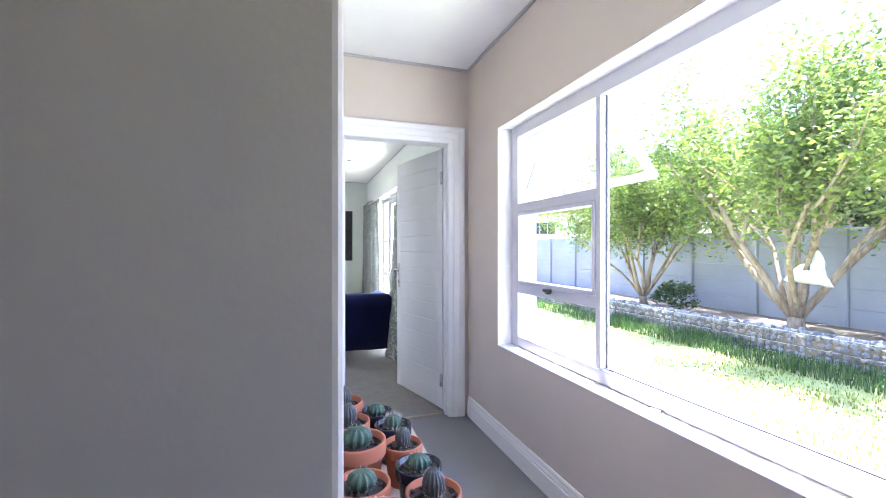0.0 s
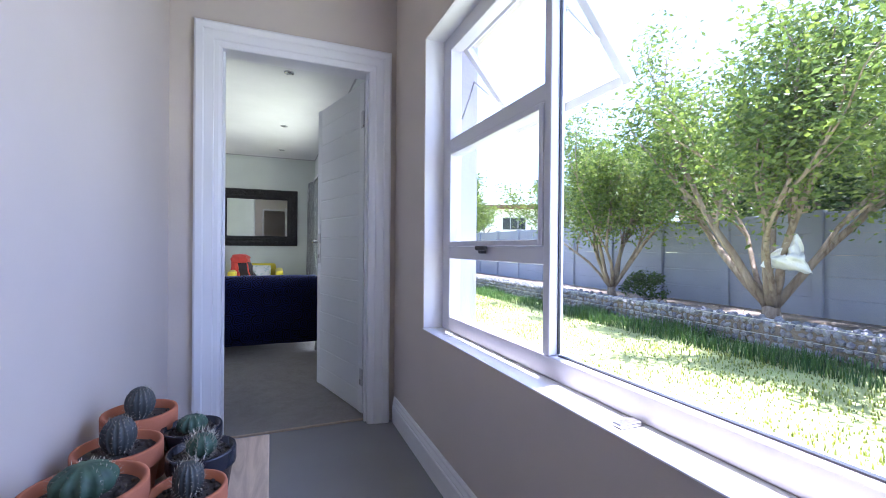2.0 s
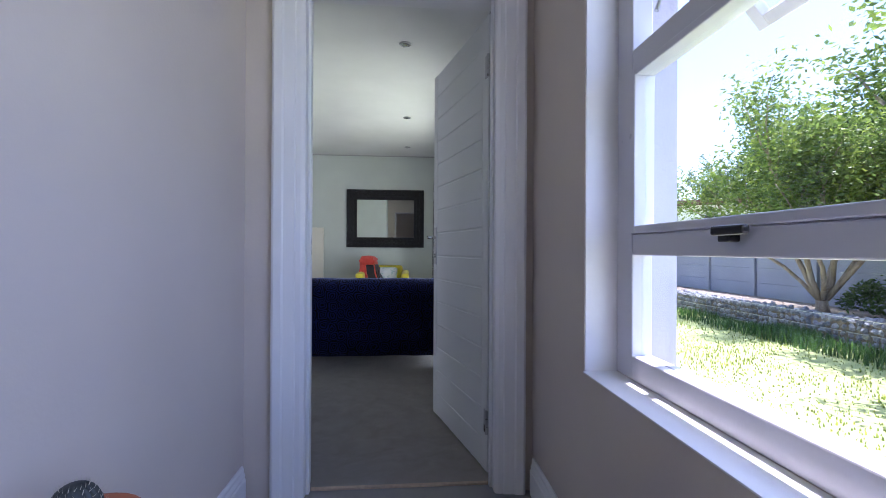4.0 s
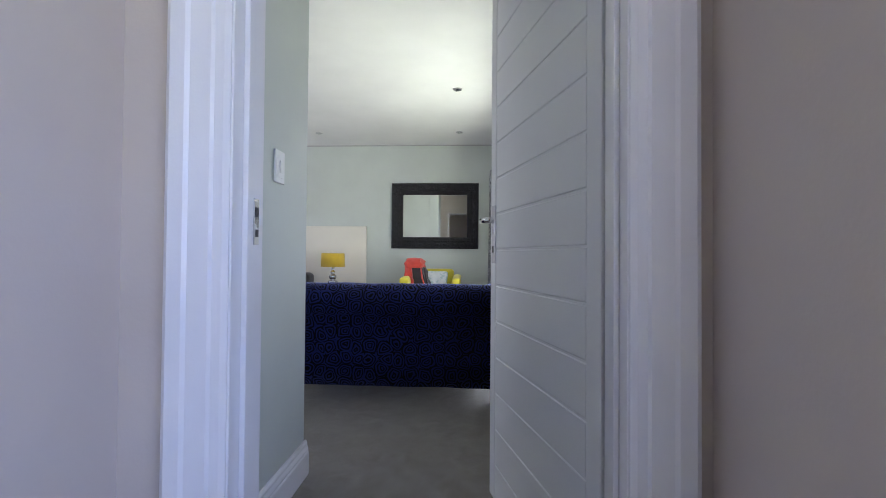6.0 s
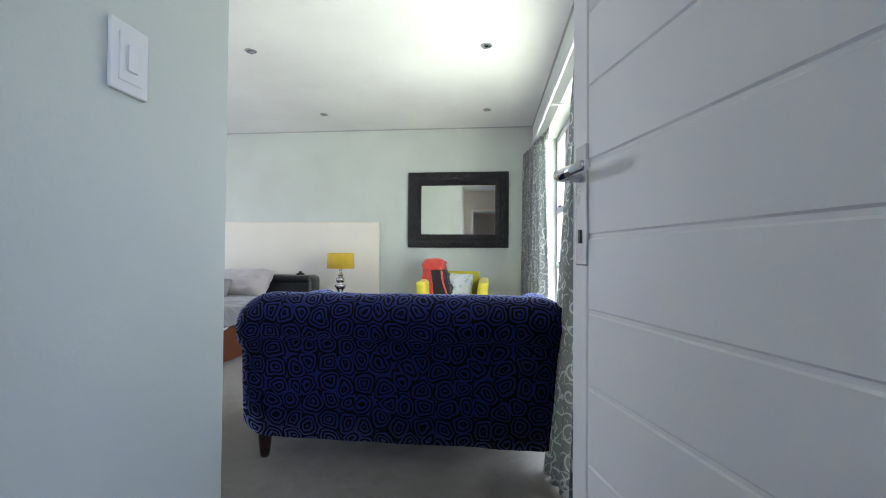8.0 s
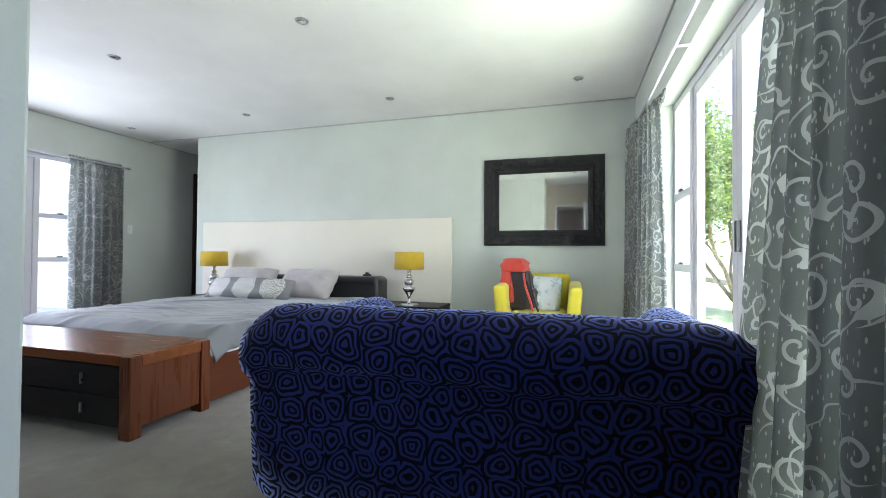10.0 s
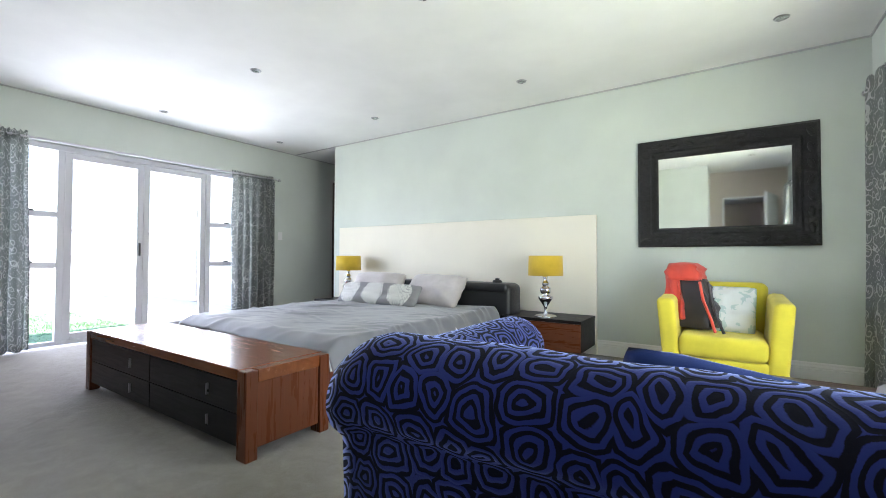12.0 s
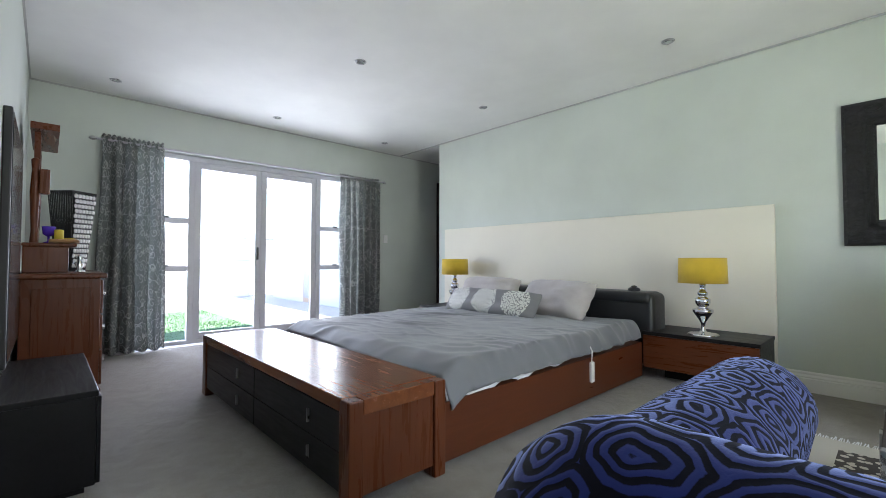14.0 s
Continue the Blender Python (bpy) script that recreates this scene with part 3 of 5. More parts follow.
# the leaf runs along local -x from the hinge; its passage side is local -y
leaf = leaf_part("leaf_core", box(-0.752, -0.002, 0.004, 0.036, 0, 2.005, 0.002), M_DOOR)
stile = leaf_part("leaf_edge", box(-0.06, 0.0, 0.0, 0.04, 0, 2.008, 0.003), M_DOOR)
leaf_part("leaf_edge", box(-0.754, -0.70, 0.0, 0.04, 0, 2.008, 0.003), M_DOOR)
for i in range(15):
    z0 = i * 0.1338
    leaf_part("panel", box(-0.699, -0.061, 0.001, 0.039, z0 + 0.002, z0 + 0.1318, 0.004, None, 1), M_DOOR)
for s, y in ((-1, -0.004), (1, 0.044)):
    plate = leaf_part("handle_plate", box(-0.735, -0.695, min(y, y - s * 0.006), max(y, y - s * 0.006), 0.885, 1.105, 0.002), M_STEEL, door1, "brushed steel handle plate")
    lever = tube([(-0.715, y, 1.045), (-0.715, y + s * 0.04, 1.045), (-0.70, y + s * 0.05, 1.045), (-0.60, y + s * 0.05, 1.043)], [0.009, 0.009, 0.010, 0.009], 10)
    leaf_part("lever", lever, M_CHROME, plate, "chrome lever", True)
    leaf_part("keyhole", box(-0.72, -0.71, min(y, y + s * 0.003), max(y, y + s * 0.003), 0.925, 0.95), M_BLACKP, plate)
for z in (0.22, 1.78):
    hinge = bmesh.new()
    for k in range(3):
        tube([(0.004, -0.004, z - 0.05 + k * 0.034), (0.004, -0.004, z - 0.02 + k * 0.034)], 0.007, 10, hinge)
    box(-0.03, 0.0, -0.002, 0.0, z - 0.05, z + 0.05, 0.0, hinge)
    leaf_part("hinge", hinge, M_STEEL, door1, "steel butt hinge")

# dark door on the patio-side wall, past the bed wall
door2 = tagged(new("door_2"), "dark stained wooden door in the dressing passage", "door", "", "structure")
part("door_frame", wall_with_hole(10.52, 11.45, (10.60, -0.01), (11.22, 2.1), (XL + 0.002, XL + 0.05), "y", 2.2), M_DARK, door2)
part("leaf", box(XL + 0.004, XL + 0.03, 10.605, 11.215, 0.01, 2.09, 0.002), M_DARK, door2)


# ---- windows and glazed doors ----
def bar(x0, x1, y0, y1, z0, z1):
    return box(x0, x1, y0, y1, z0, z1, 0.004)


def pane(x, y0, y1, z0, z1, parent):
    g = part("pane", box(x - 0.003, x + 0.003, y0, y1, z0, z1), M_GLASS, parent, "clear glass pane")
    g.visible_shadow = False
    return g


win1 = tagged(new("window_1"), "white aluminium window with an open top sash", "window", "", "structure")
FX0, FX1 = 1.753, 1.812
fr = bar(FX0, FX1, 3.858, 3.943, 0.635, 2.02)
for y0, y1, z0, z1 in ((0.9, 0.96, 0.635, 2.02), (0.96, 3.86, 0.635, 0.70), (0.96, 3.86, 1.945, 2.02)):
    box(FX0, FX1, y0, y1, z0, z1, 0.004, fr)
part("window_frame", fr, M_FRAME, win1)
part("mullion", bar(FX0 - 0.004, FX1 - 0.012, 3.076, 3.110, 0.702, 1.943), M_FRAME, win1)
part("transom", bar(FX0, FX1, 3.110, 3.858, 1.472, 1.528), M_FRAME, win1)
part("transom", bar(FX0, FX1, 3.110, 3.858, 0.972, 1.028), M_FRAME, win1)
pane(1.783, 3.110, 3.858, 0.70, 0.972, win1)
sash2 = bmesh.new()
for y0, y1, z0, z1 in ((3.112, 3.134, 1.030, 1.470), (3.834, 3.856, 1.030, 1.470), (3.134, 3.834, 1.030, 1.05), (3.134, 3.834, 1.45, 1.470)):
    box(FX0 - 0.008, FX1 - 0.01, y0, y1, z0, z1, 0.003, sash2)
part("casement", sash2, M_FRAME, win1)
pane(1.778, 3.134, 3.834, 1.05, 1.45, win1)
pane(1.783, 0.96, 3.076, 0.70, 1.945, win1)
part("gasket", box(1.777, 1.789, 0.962, 3.068, 0.701, 0.704), M_BLACKP, win1, "black rubber glazing strip")
part("gasket", box(1.779, 1.787, 3.0715, 3.0755, 0.706, 1.944), M_BLACKP, win1, "black rubber glazing strip")
lat = box(FX0 - 0.03, FX0 - 0.006, 3.47, 3.50, 1.0, 1.03, 0.004)
box(FX0 - 0.045, FX0 - 0.03, 3.42, 3.50, 1.012, 1.03, 0.005, lat)
part("casement_latch", lat, M_BLACKP, win1, "black casement latch")
OPEN = pose(1.797, 0, 1.965, 0, -40, 0)
sash = bmesh.new()
for y0, y1, z0, z1 in ((3.125, 3.16, -0.49, 0.0), (3.815, 3.85, -0.49, 0.0), (3.16, 3.815, -0.49, -0.455), (3.16, 3.815, -0.035, 0.0)):
    box(0.0, 0.03, y0, y1, z0, z1, 0.003, sash)
sash.transform(OPEN)
sash_ob = part("open_sash", sash, M_FRAME, win1, "top sash tilted outwards")
gl = box(0.012, 0.018, 3.16, 3.815, -0.455, -0.035)
gl.transform(OPEN)
g = part("pane", gl, M_GLASS, sash_ob, "clear glass pane")
g.visible_shadow = False
for y in (3.15, 3.825):
    part("stay_arm", tube([(1.80, y, 1.62), (1.86, y, 1.80), (1.99, y, 1.72)], 0.006, 6), M_STEEL, win1, "steel friction stay")
structure("window_sill", box(1.653, 1.755, 0.902, 3.943, 0.6305, 0.6345, 0.001), M_TRIM, "white painted window sill")
rv = box(1.660, 1.755, 3.9415, 3.9445, 0.634, 2.018)
box(1.660, 1.755, 0.902, 3.9415, 2.0155, 2.0185, 0.0, rv)
structure("window_reveal", rv, M_TRIM, "white painted window reveal")
part("sill_stop", box(1.68, 1.74, 2.72, 2.75, 0.6345, 0.645, 0.003), M_STEEL, win1)


def glazed_door(name, x0, x1, y0, y1, inside, label):
    """Sidelight, two sliding leaves, sidelight."""
    w = tagged(new(name), label, "glazed door", "", "structure")
    top = 2.075
    b = box(x0, x1, y0, y0 + 0.05, 0.008, top, 0.004)
    box(x0, x1, y1 - 0.05, y1, 0.008, top, 0.004, b)
    box(x0, x1, y0 + 0.05, y1 - 0.05, top - 0.06, top, 0.004, b)
    box(x0, x1, y0 + 0.05, y1 - 0.05, 0.008, 0.05, 0.004, b)
    part("door_frame", b, M_FRAME, w)
    s0, s1 = y0 + 0.47, y1 - 0.53
    xm = (x0 + x1) / 2
    for a, c in ((y0 + 0.05, s0), (s1 + 0.06, y1 - 0.05)):
        for z in (0.80, 1.32):
            part("transom", box(x0, x1, a, c, z, z + 0.06, 0.004), M_FRAME, w)
        for z0, z1 in ((0.05, 0.80), (0.86, 1.32), (1.38, top - 0.06)):
            pane(xm, a, c, z0, z1, w)
        for z in (0.86, 1.38):
            xi = x0 - 0.02 if inside < 0 else x1 + 0.001
            part("vent_latch", box(xi, xi + 0.02, (a + c) / 2 - 0.03, (a + c) / 2 + 0.03, z - 0.005, z + 0.012, 0.003), M_BLACKP, w, "black window latch")
    part("post", box(x0 - 0.004, x1 + 0.004, s0, s0 + 0.06, 0.05, top - 0.06, 0.004), M_FRAME, w)
    part("post", box(x0 - 0.004, x1 + 0.004, s1, s1 + 0.06, 0.05, top - 0.06, 0.004), M_FRAME, w)
    mid = (s0 + 0.06 + s1) / 2
    for k, (a, c) in enumerate(((s0 + 0.062, mid + 0.002), (mid + 0.004, s1 - 0.002))):
        b = bmesh.new()
        for p0, p1, z0, z1 in ((a, a + 0.065, 0.05, top - 0.062), (c - 0.065, c, 0.05, top - 0.062), (a + 0.065, c - 0.065, 0.05, 0.12), (a + 0.065, c - 0.065, top - 0.13, top - 0.062)):
            box(xm - 0.022, xm + 0.022, p0, p1, z0, z1, 0.004, b)
        lf = part("sliding_leaf", b, M_FRAME, w)
        pane(xm, a + 0.065, c - 0.065, 0.12, top - 0.13, lf)
        if k == 0:
            xi = xm + inside * 0.034
            part("door_pull", box(xi - 0.012, xi + 0.012, c - 0.05, c - 0.03, 0.93, 1.08, 0.004), M_BLACKP, w, "dark door pull")
    return w


glazed_door("door_3", -4.99, -4.93, 6.5, 9.0, 1, "white aluminium glazed patio door with sidelights")
glazed_door("door_4", 1.80, 1.86, 6.2, 8.75, -1, "white aluminium glazed garden door with sidelights")


# ---- curtains ----
def curtain(name, line, top, bottom, folds, depth, label, flare=1.15, lining=False, seed=0, kick=0.0):
    """Hanging cloth: line is (x0, y0, x1, y1) at the rail; folds deepen towards the hem."""
    x0, y0, x1, y1 = line
    c = thing(name, ((x0 + x1) / 2, (y0 + y1) / 2, bottom), label, "curtain", "curtains")
    along = Vector((x1 - x0, y1 - y0, 0))
    side = Vector((along.y, -along.x, 0)).normalized()
    rng = random.Random(seed)
    nu, nv = folds * 14, 34
    phase = [rng.uniform(-0.5, 0.5) for _ in range(folds + 2)]
    bm = bmesh.new()
    uvl = bm.loops.layers.uv.new("UVMap")
    grid, tex = [], {}
    for j in range(nv + 1):
        v = j / nv
        row = []
        for i in range(nu + 1):
            u = i / nu
            k = u * folds
            f = phase[int(k)] * (1 - k % 1) + phase[int(k) + 1] * (k % 1)
            amp = depth * (0.35 + 0.65 * v ** 0.6) * (0.8 + 0.4 * f)
            sway = math.sin(2 * math.pi * k + f * 1.6 + 0.5 * math.sin(v * 2.4 + f * 3))
            gather = 1 + (flare - 1) * v
            off = along * ((u - 0.5) * gather + 0.012 * math.sin(v * 7 + k * 2)) + side * amp * (sway + 0.25 * math.sin(4 * math.pi * k + f)) + Vector((kick * u * v, 0, 0))
            ruffle = 0.012 * math.sin(2 * math.pi * k * 2.0 + f * 4) if j == 0 else 0.0
            vert = bm.verts.new((off.x, off.y, (top - bottom) * (1 - v) + ruffle + 0.004 * sway * v))
            tex[vert] = (u * along.length * 2.6, (top - bottom) * (1 - v))
            row.append(vert)
        grid.append(row)
    for a, b in zip(grid, grid[1:]):
        for i in range(nu):
            f = bm.faces.new((a[i], a[i + 1], b[i + 1], b[i]))
            for lp in f.loops:
                lp[uvl].uv = tex[lp.vert]
    cloth = part("cloth", bm, M_CURTAIN, c, "", True)
    m = cloth.modifiers.new("thickness", "SOLIDIFY")
    m.thickness = 0.003
    # gathered heading with a frill above the rail
    hd = bmesh.new()
    lay = hd.loops.layers.uv.new("UVMap")
    rows = []
    for j in range(4):
        row = []
        for i in range(nu + 1):
            u = i / nu
            off = along * (u - 0.5) + side * (0.014 + 0.028 * abs(math.sin(folds * 2.7 * math.pi * u + 0.7 * math.sin(9 * u))) + 0.006 * j)
            row.append(hd.verts.new((off.x, off.y, top - bottom - 0.035 + 0.03 * j + (0.014 * math.sin(folds * 5.1 * math.pi * u) if j == 3 else 0))))
        rows.append(row)
    for a, b in zip(rows, rows[1:]):
        for i in range(nu):
            f = hd.faces.new((a[i], a[i + 1], b[i + 1], b[i]))
            for lp in f.loops:
                lp[lay].uv = (lp.vert.co.y * 2.5 + lp.vert.co.x, lp.vert.co.z)
    h = part("heading", hd, M_CURTAIN, c, "gathered curtain heading", True)
    h.modifiers.new("thickness", "SOLIDIFY").thickness = 0.004
    if lining:
        lb = bmesh.new()
        g = []
        for j in range(25):
            v = j / 24
            row = []
            for i in range(25):
                u = i / 24
                p = along * (u * 0.42 - 0.62 - 0.16 * v) + side * (0.035 + 0.022 * math.sin(u * 11 + v * 2))
                row.append(lb.verts.new((p.x, p.y, (top - bottom) * (1 - v))))
            g.append(row)
        for a, b in zip(g, g[1:]):
            for i in range(24):
                lb.faces.new((a[i], a[i + 1], b[i + 1], b[i]))
        ln = part("lining", lb, M_LINING, c, "plain off-white curtain lining", True)
        ln.modifiers.new("thickness", "SOLIDIFY").thickness = 0.003
    return c


def curtain_rail(x, y0, y1, z, wall_x, label):
    r = thing("curtain_rail", (x, (y0 + y1) / 2, z), label, "curtain rail", "curtain rails")
    L = (y1 - y0) / 2
    part("rod", tube([(0, -L, 0), (0, L, 0)], 0.011, 12), M_FRAME, r, "", True)
    for y in (-L, L):
        fin = lathe([(0.006, -0.03), (0.017, -0.02), (0.02, 0.0), (0.014, 0.018), (0.004, 0.026)], 14)
        fin.transform(pose(0, y * 1.012, 0, 90, 0, 0))
        part("finial", fin, M_STEEL, r, "", True)
    for y in (-L + 0.12, 0.0, L - 0.12):
        br = tube([(wall_x - x, y, 0), (0, y, 0)], 0.008, 8)
        part("bracket", br, M_FRAME, r)
    return r


curtain_rail(XL + 0.075, 6.15, 9.40, 2.06, XL, "thin white curtain rod above the patio door")
curtain_rail(XR - 0.11, 5.78, 9.38, 2.01, XR, "thin white curtain rod above the garden door")
curtain("curtain", (XL + 0.09, 6.70, XL + 0.09, 6.20), 2.06, 0.03, 5, 0.075, "grey scroll-patterned curtain drawn aside at the patio door", 1.15, False, 3)
curtain("curtain", (XL + 0.09, 9.34, XL + 0.09, 8.72), 2.04, 0.03, 6, 0.065, "grey scroll-patterned curtain hanging by the patio door", 1.0, False, 4)
curtain("curtain", (XR - 0.05, 8.34, XR - 0.15, 9.10), 2.01, 0.02, 7, 0.05, "grey scroll-patterned curtain bunched at the garden door", 1.15, False, 5)
curtain("curtain", (XR - 0.16, 5.87, XR - 0.15, 6.25), 2.01, 0.02, 6, 0.045, "grey scroll-patterned curtain with pale lining beside the sofa", 1.3, True, 6, -0.12)


# ---- bed ----
def bed():
    b = thing("bed", (-1.93, 8.2, 0.006), "cherry wood bed with grey satin duvet and black leather headrest", "bed")
    for x in (-0.94, 0.82):
        part("side_rail", box(x, x + 0.12, -1.08, 1.02, 0.03, 0.29, 0.006), M_WOODY, b)
    part("foot_rail", box(-0.82, 0.82, -1.08, -1.04, 0.03, 0.28, 0.006), M_WOOD, b)
    part("mattress", box(-0.86, 0.86, -1.0, 1.05, 0.2, 0.405, 0.06, None, 4), M_SHEET, b, "white mattress in a fitted sheet", True)
    hr = box(-0.99, 1.01, 1.06, 1.34, 0.1, 0.66, 0.05, None, 4)
    hd = part("headrest", hr, M_LEATHER, b, "padded black leather headrest", True)
    part("backrest_roll", box(-0.97, 0.99, 1.04, 1.32, 0.575, 0.668, 0.04, None, 4), M_LEATHER, hd, "", True)
    # duvet: draped sheet, hanging over both sides
    bm = bmesh.new()
    nx, ny = 100, 150
    grid = []
    for j in range(ny + 1):
        v = j / ny
        row = []
        for i in range(nx + 1):
            u = i / nx
            s = (u - 0.5) * 2.08
            y = -1.03 + v * 2.02 + 0.03 * math.sin(u * 5 + 1)
            half = 0.89
            over = max(0.0, abs(s) - half)
            x = math.copysign(min(abs(s), half) + 0.10 * (1 - math.exp(-over * 7)), s)
            drop = over * (0.55 + 0.45 * min(1, over / 0.1))
            z = 0.452 - drop * 0.9
            w = noise.noise(Vector((s * 3.2 + y * 1.3, y * 2.2, 0.4)))
            w2 = noise.noise(Vector((s * 9 - y * 5, y * 6 + s * 2, 2.4)))
            ridge = abs(noise.noise(Vector((s * 2.5 + y * 3.5, y * 1.2 - s, 7.0))))
            z += 0.012 * w + 0.003 * w2 + 0.006 * max(0, 0.16 - ridge) / 0.16
            crease = noise.noise(Vector((s * 1.6 + y * 0.9, y * 17 - s * 7 + 2.5 * w, 5.0)))
            fade = 0.25 + 0.75 * max(0.0, min(1.0, 0.5 + 1.4 * noise.noise(Vector((s * 1.5, y * 1.5, 9.0)))))
            z += 0.024 * fade * max(0.0, crease - 0.02)
            x += 0.02 * w2 * (over > 0)
            if v < 0.07:
                z -= 0.07 * (1 - v / 0.07) ** 2
            row.append(bm.verts.new((x, y, z)))
        grid.append(row)
    for a, c in zip(grid, grid[1:]):
        for i in range(nx):
            bm.faces.new((a[i], a[i + 1], c[i + 1], c[i]))
    d = part("duvet", bm, M_DUVET, b, "rumpled grey satin duvet", True)
    d.modifiers.new("thickness", "SOLIDIFY").thickness = 0.022
    sb = bmesh.new()
    rows = []
    for j in range(40):
        y = -1.05 + j / 39 * 1.0
        z = 0.275 + 0.02 * math.sin(j * 0.5) + 0.05 * j / 39
        rows.append([sb.verts.new((0.905 + 0.03 * (1 - k / 4), y, z + (0.37 - z) * k / 4)) for k in range(5)])
    for a, c in zip(rows, rows[1:]):
        for k in range(4):
            sb.faces.new((a[k], a[k + 1], c[k + 1], c[k]))
    part("sheet_edge", sb, M_SHEET, b, "white sheet showing under the duvet", True).modifiers.new("thickness", "SOLIDIFY").thickness = 0.004
    return b


bed()
cord = thing("bed_control", (-0.985, 8.42, 0.14), "white corded hand control hanging at the bed side", "remote")
part("body", box(-0.010, 0.012, -0.02, 0.02, 0.0, 0.13, 0.006), M_PLASTIC, cord)
part("cord", tube([(0, 0, 0.13), (0.004, 0.0, 0.2), (-0.03, 0.0, 0.26)], 0.004, 6), M_PLASTIC, cord)


def bed_pillow(x, y, z, w, d, h, tilt, turn, mat, label, seed, uv=False, name="pillow"):
    bm = pillow(w, d, h, 20, 0.03, seed)
    if uv:
        lay = bm.loops.layers.uv.new("UVMap")
        for f in bm.faces:
            for lp in f.loops:
                lp[lay].uv = (lp.vert.co.x, lp.vert.co.y)
    p = part(name, bm, mat, None, "", True)
    p.matrix_world = pose(x, y, z, tilt, 0, turn)
    return tagged(p, label, "pillow", "pillows on the bed")


bed_pillow(-2.42, 9.05, 0.592, 0.70, 0.38, 0.21, 55, 3, M_PILLOW, "pale grey satin pillow leaning on the headrest", 1)
bed_pillow(-1.65, 9.05, 0.588, 0.72, 0.38, 0.21, 52, -7, M_PILLOW, "creased pale grey pillow beside the first", 5)
bed_pillow(-2.14, 8.76, 0.545, 1.08, 0.26, 0.18, 55, -1, M_FLOWERS, "long grey bolster printed with white flowers", 3, True, "bolster")
puck = thing("small_speaker", (-1.13, 9.42, 0.668), "small dark knob-shaped speaker on the headrest", "speaker")
part("body", lathe([(0.045, 0.0), (0.05, 0.012), (0.04, 0.03), (0.0001, 0.034)], 20), M_BLACKP, puck, "", True)
part("dial", lathe([(0.02, 0.03), (0.024, 0.045), (0.0001, 0.05)], 14), M_BLACKP, puck, "", True)

hb = thing("headboard_panel", (-1.98, 9.76, 0.01), "wide cream panel fixed to the wall behind the bed", "headboard")
part("panel", box(-1.76, 1.745, -0.05, -0.016, 0.0, 1.325, 0.004), M_BOARD, hb)
part("batten", box(-1.70, 1.69, -0.015, -0.001, 0.1, 1.26, 0.002), M_BOARD, hb)


def bedside_table(x, label):
    b = thing("bedside_table", (x, 9.47, 0.006), label, "bedside table", "bedside tables")
    part("top", box(-0.375, 0.375, -0.24, 0.235, 0.345, 0.372, 0.003), M_BLACK, b, "glossy black top")
    part("body", box(-0.345, 0.345, -0.20, 0.235, 0.10, 0.345, 0.003), M_BLACK, b)
    part("drawer_front", box(-0.369, 0.369, -0.236, -0.2165, 0.098, 0.343, 0.003), M_WOOD, b, "cherry drawer front")
    part("end_panel", box(0.346, 0.37, -0.215, 0.235, 0.095, 0.344, 0.003), M_BLACK, b)
    part("end_panel", box(-0.37, -0.346, -0.215, 0.235, 0.095, 0.344, 0.003), M_BLACK, b)
    part("plinth", box(-0.28, 0.16, -0.05, 0.235, 0.0, 0.10, 0.003), M_BLACK, b, "recessed dark plinth")
    return b


bedside_table(-0.62, "floating cherry bedside table with black top beside the bed")
bedside_table(-3.30, "floating cherry bedside table at the far bed side")


def table_lamp(x, y, z, label):
    l = thing("table_lamp", (x, y, z), label, "lamp", "bedside lamps")
    prof = [(0.10, 0.0), (0.105, 0.008), (0.09, 0.016), (0.03, 0.022), (0.016, 0.035), (0.013, 0.075), (0.02, 0.10), (0.045, 0.14), (0.068, 0.17), (0.07, 0.19), (0.045, 0.20), (0.026, 0.208),
            (0.045, 0.222), (0.052, 0.245), (0.05, 0.27), (0.032, 0.28), (0.022, 0.29), (0.034, 0.30), (0.036, 0.315), (0.022, 0.325), (0.018, 0.36), (0.025, 0.37), (0.018, 0.38), (0.012, 0.44), (0.0001, 0.442)]
    part("stem", lathe(prof, 32), M_CHROME, l, "turned chrome baluster stem", True)
    sh = bmesh.new()
    n = 40
    rings = []
    for r, h in ((0.161, 0.385), (0.155, 0.57), (0.151, 0.57), (0.157, 0.385)):
        rings.append([sh.verts.new((r * math.cos(2 * math.pi * i / n), r * math.sin(2 * math.pi * i / n), h)) for i in range(n)])
    for k in range(4):
        a, b = rings[k], rings[(k + 1) % 4]
        for i in range(n):
            sh.faces.new((a[i], a[(i + 1) % n], b[(i + 1) % n], b[i]))
    part("shade", sh, M_SHADE, l, "mustard yellow drum shade", True)
    sp = bmesh.new()
    for k in range(3):
        a = 2 * math.pi * k / 3
        tube([(0, 0, 0.43), (0.154 * math.cos(a), 0.154 * math.sin(a), 0.43)], 0.002, 5, sp)
    part("shade_ring", sp, M_STEEL, l)
    return l


table_lamp(-0.62, 9.40, 0.372, "chrome baluster lamp with mustard drum shade on black table")
table_lamp(-3.28, 9.45, 0.372, "chrome baluster lamp with mustard shade at far bed side")


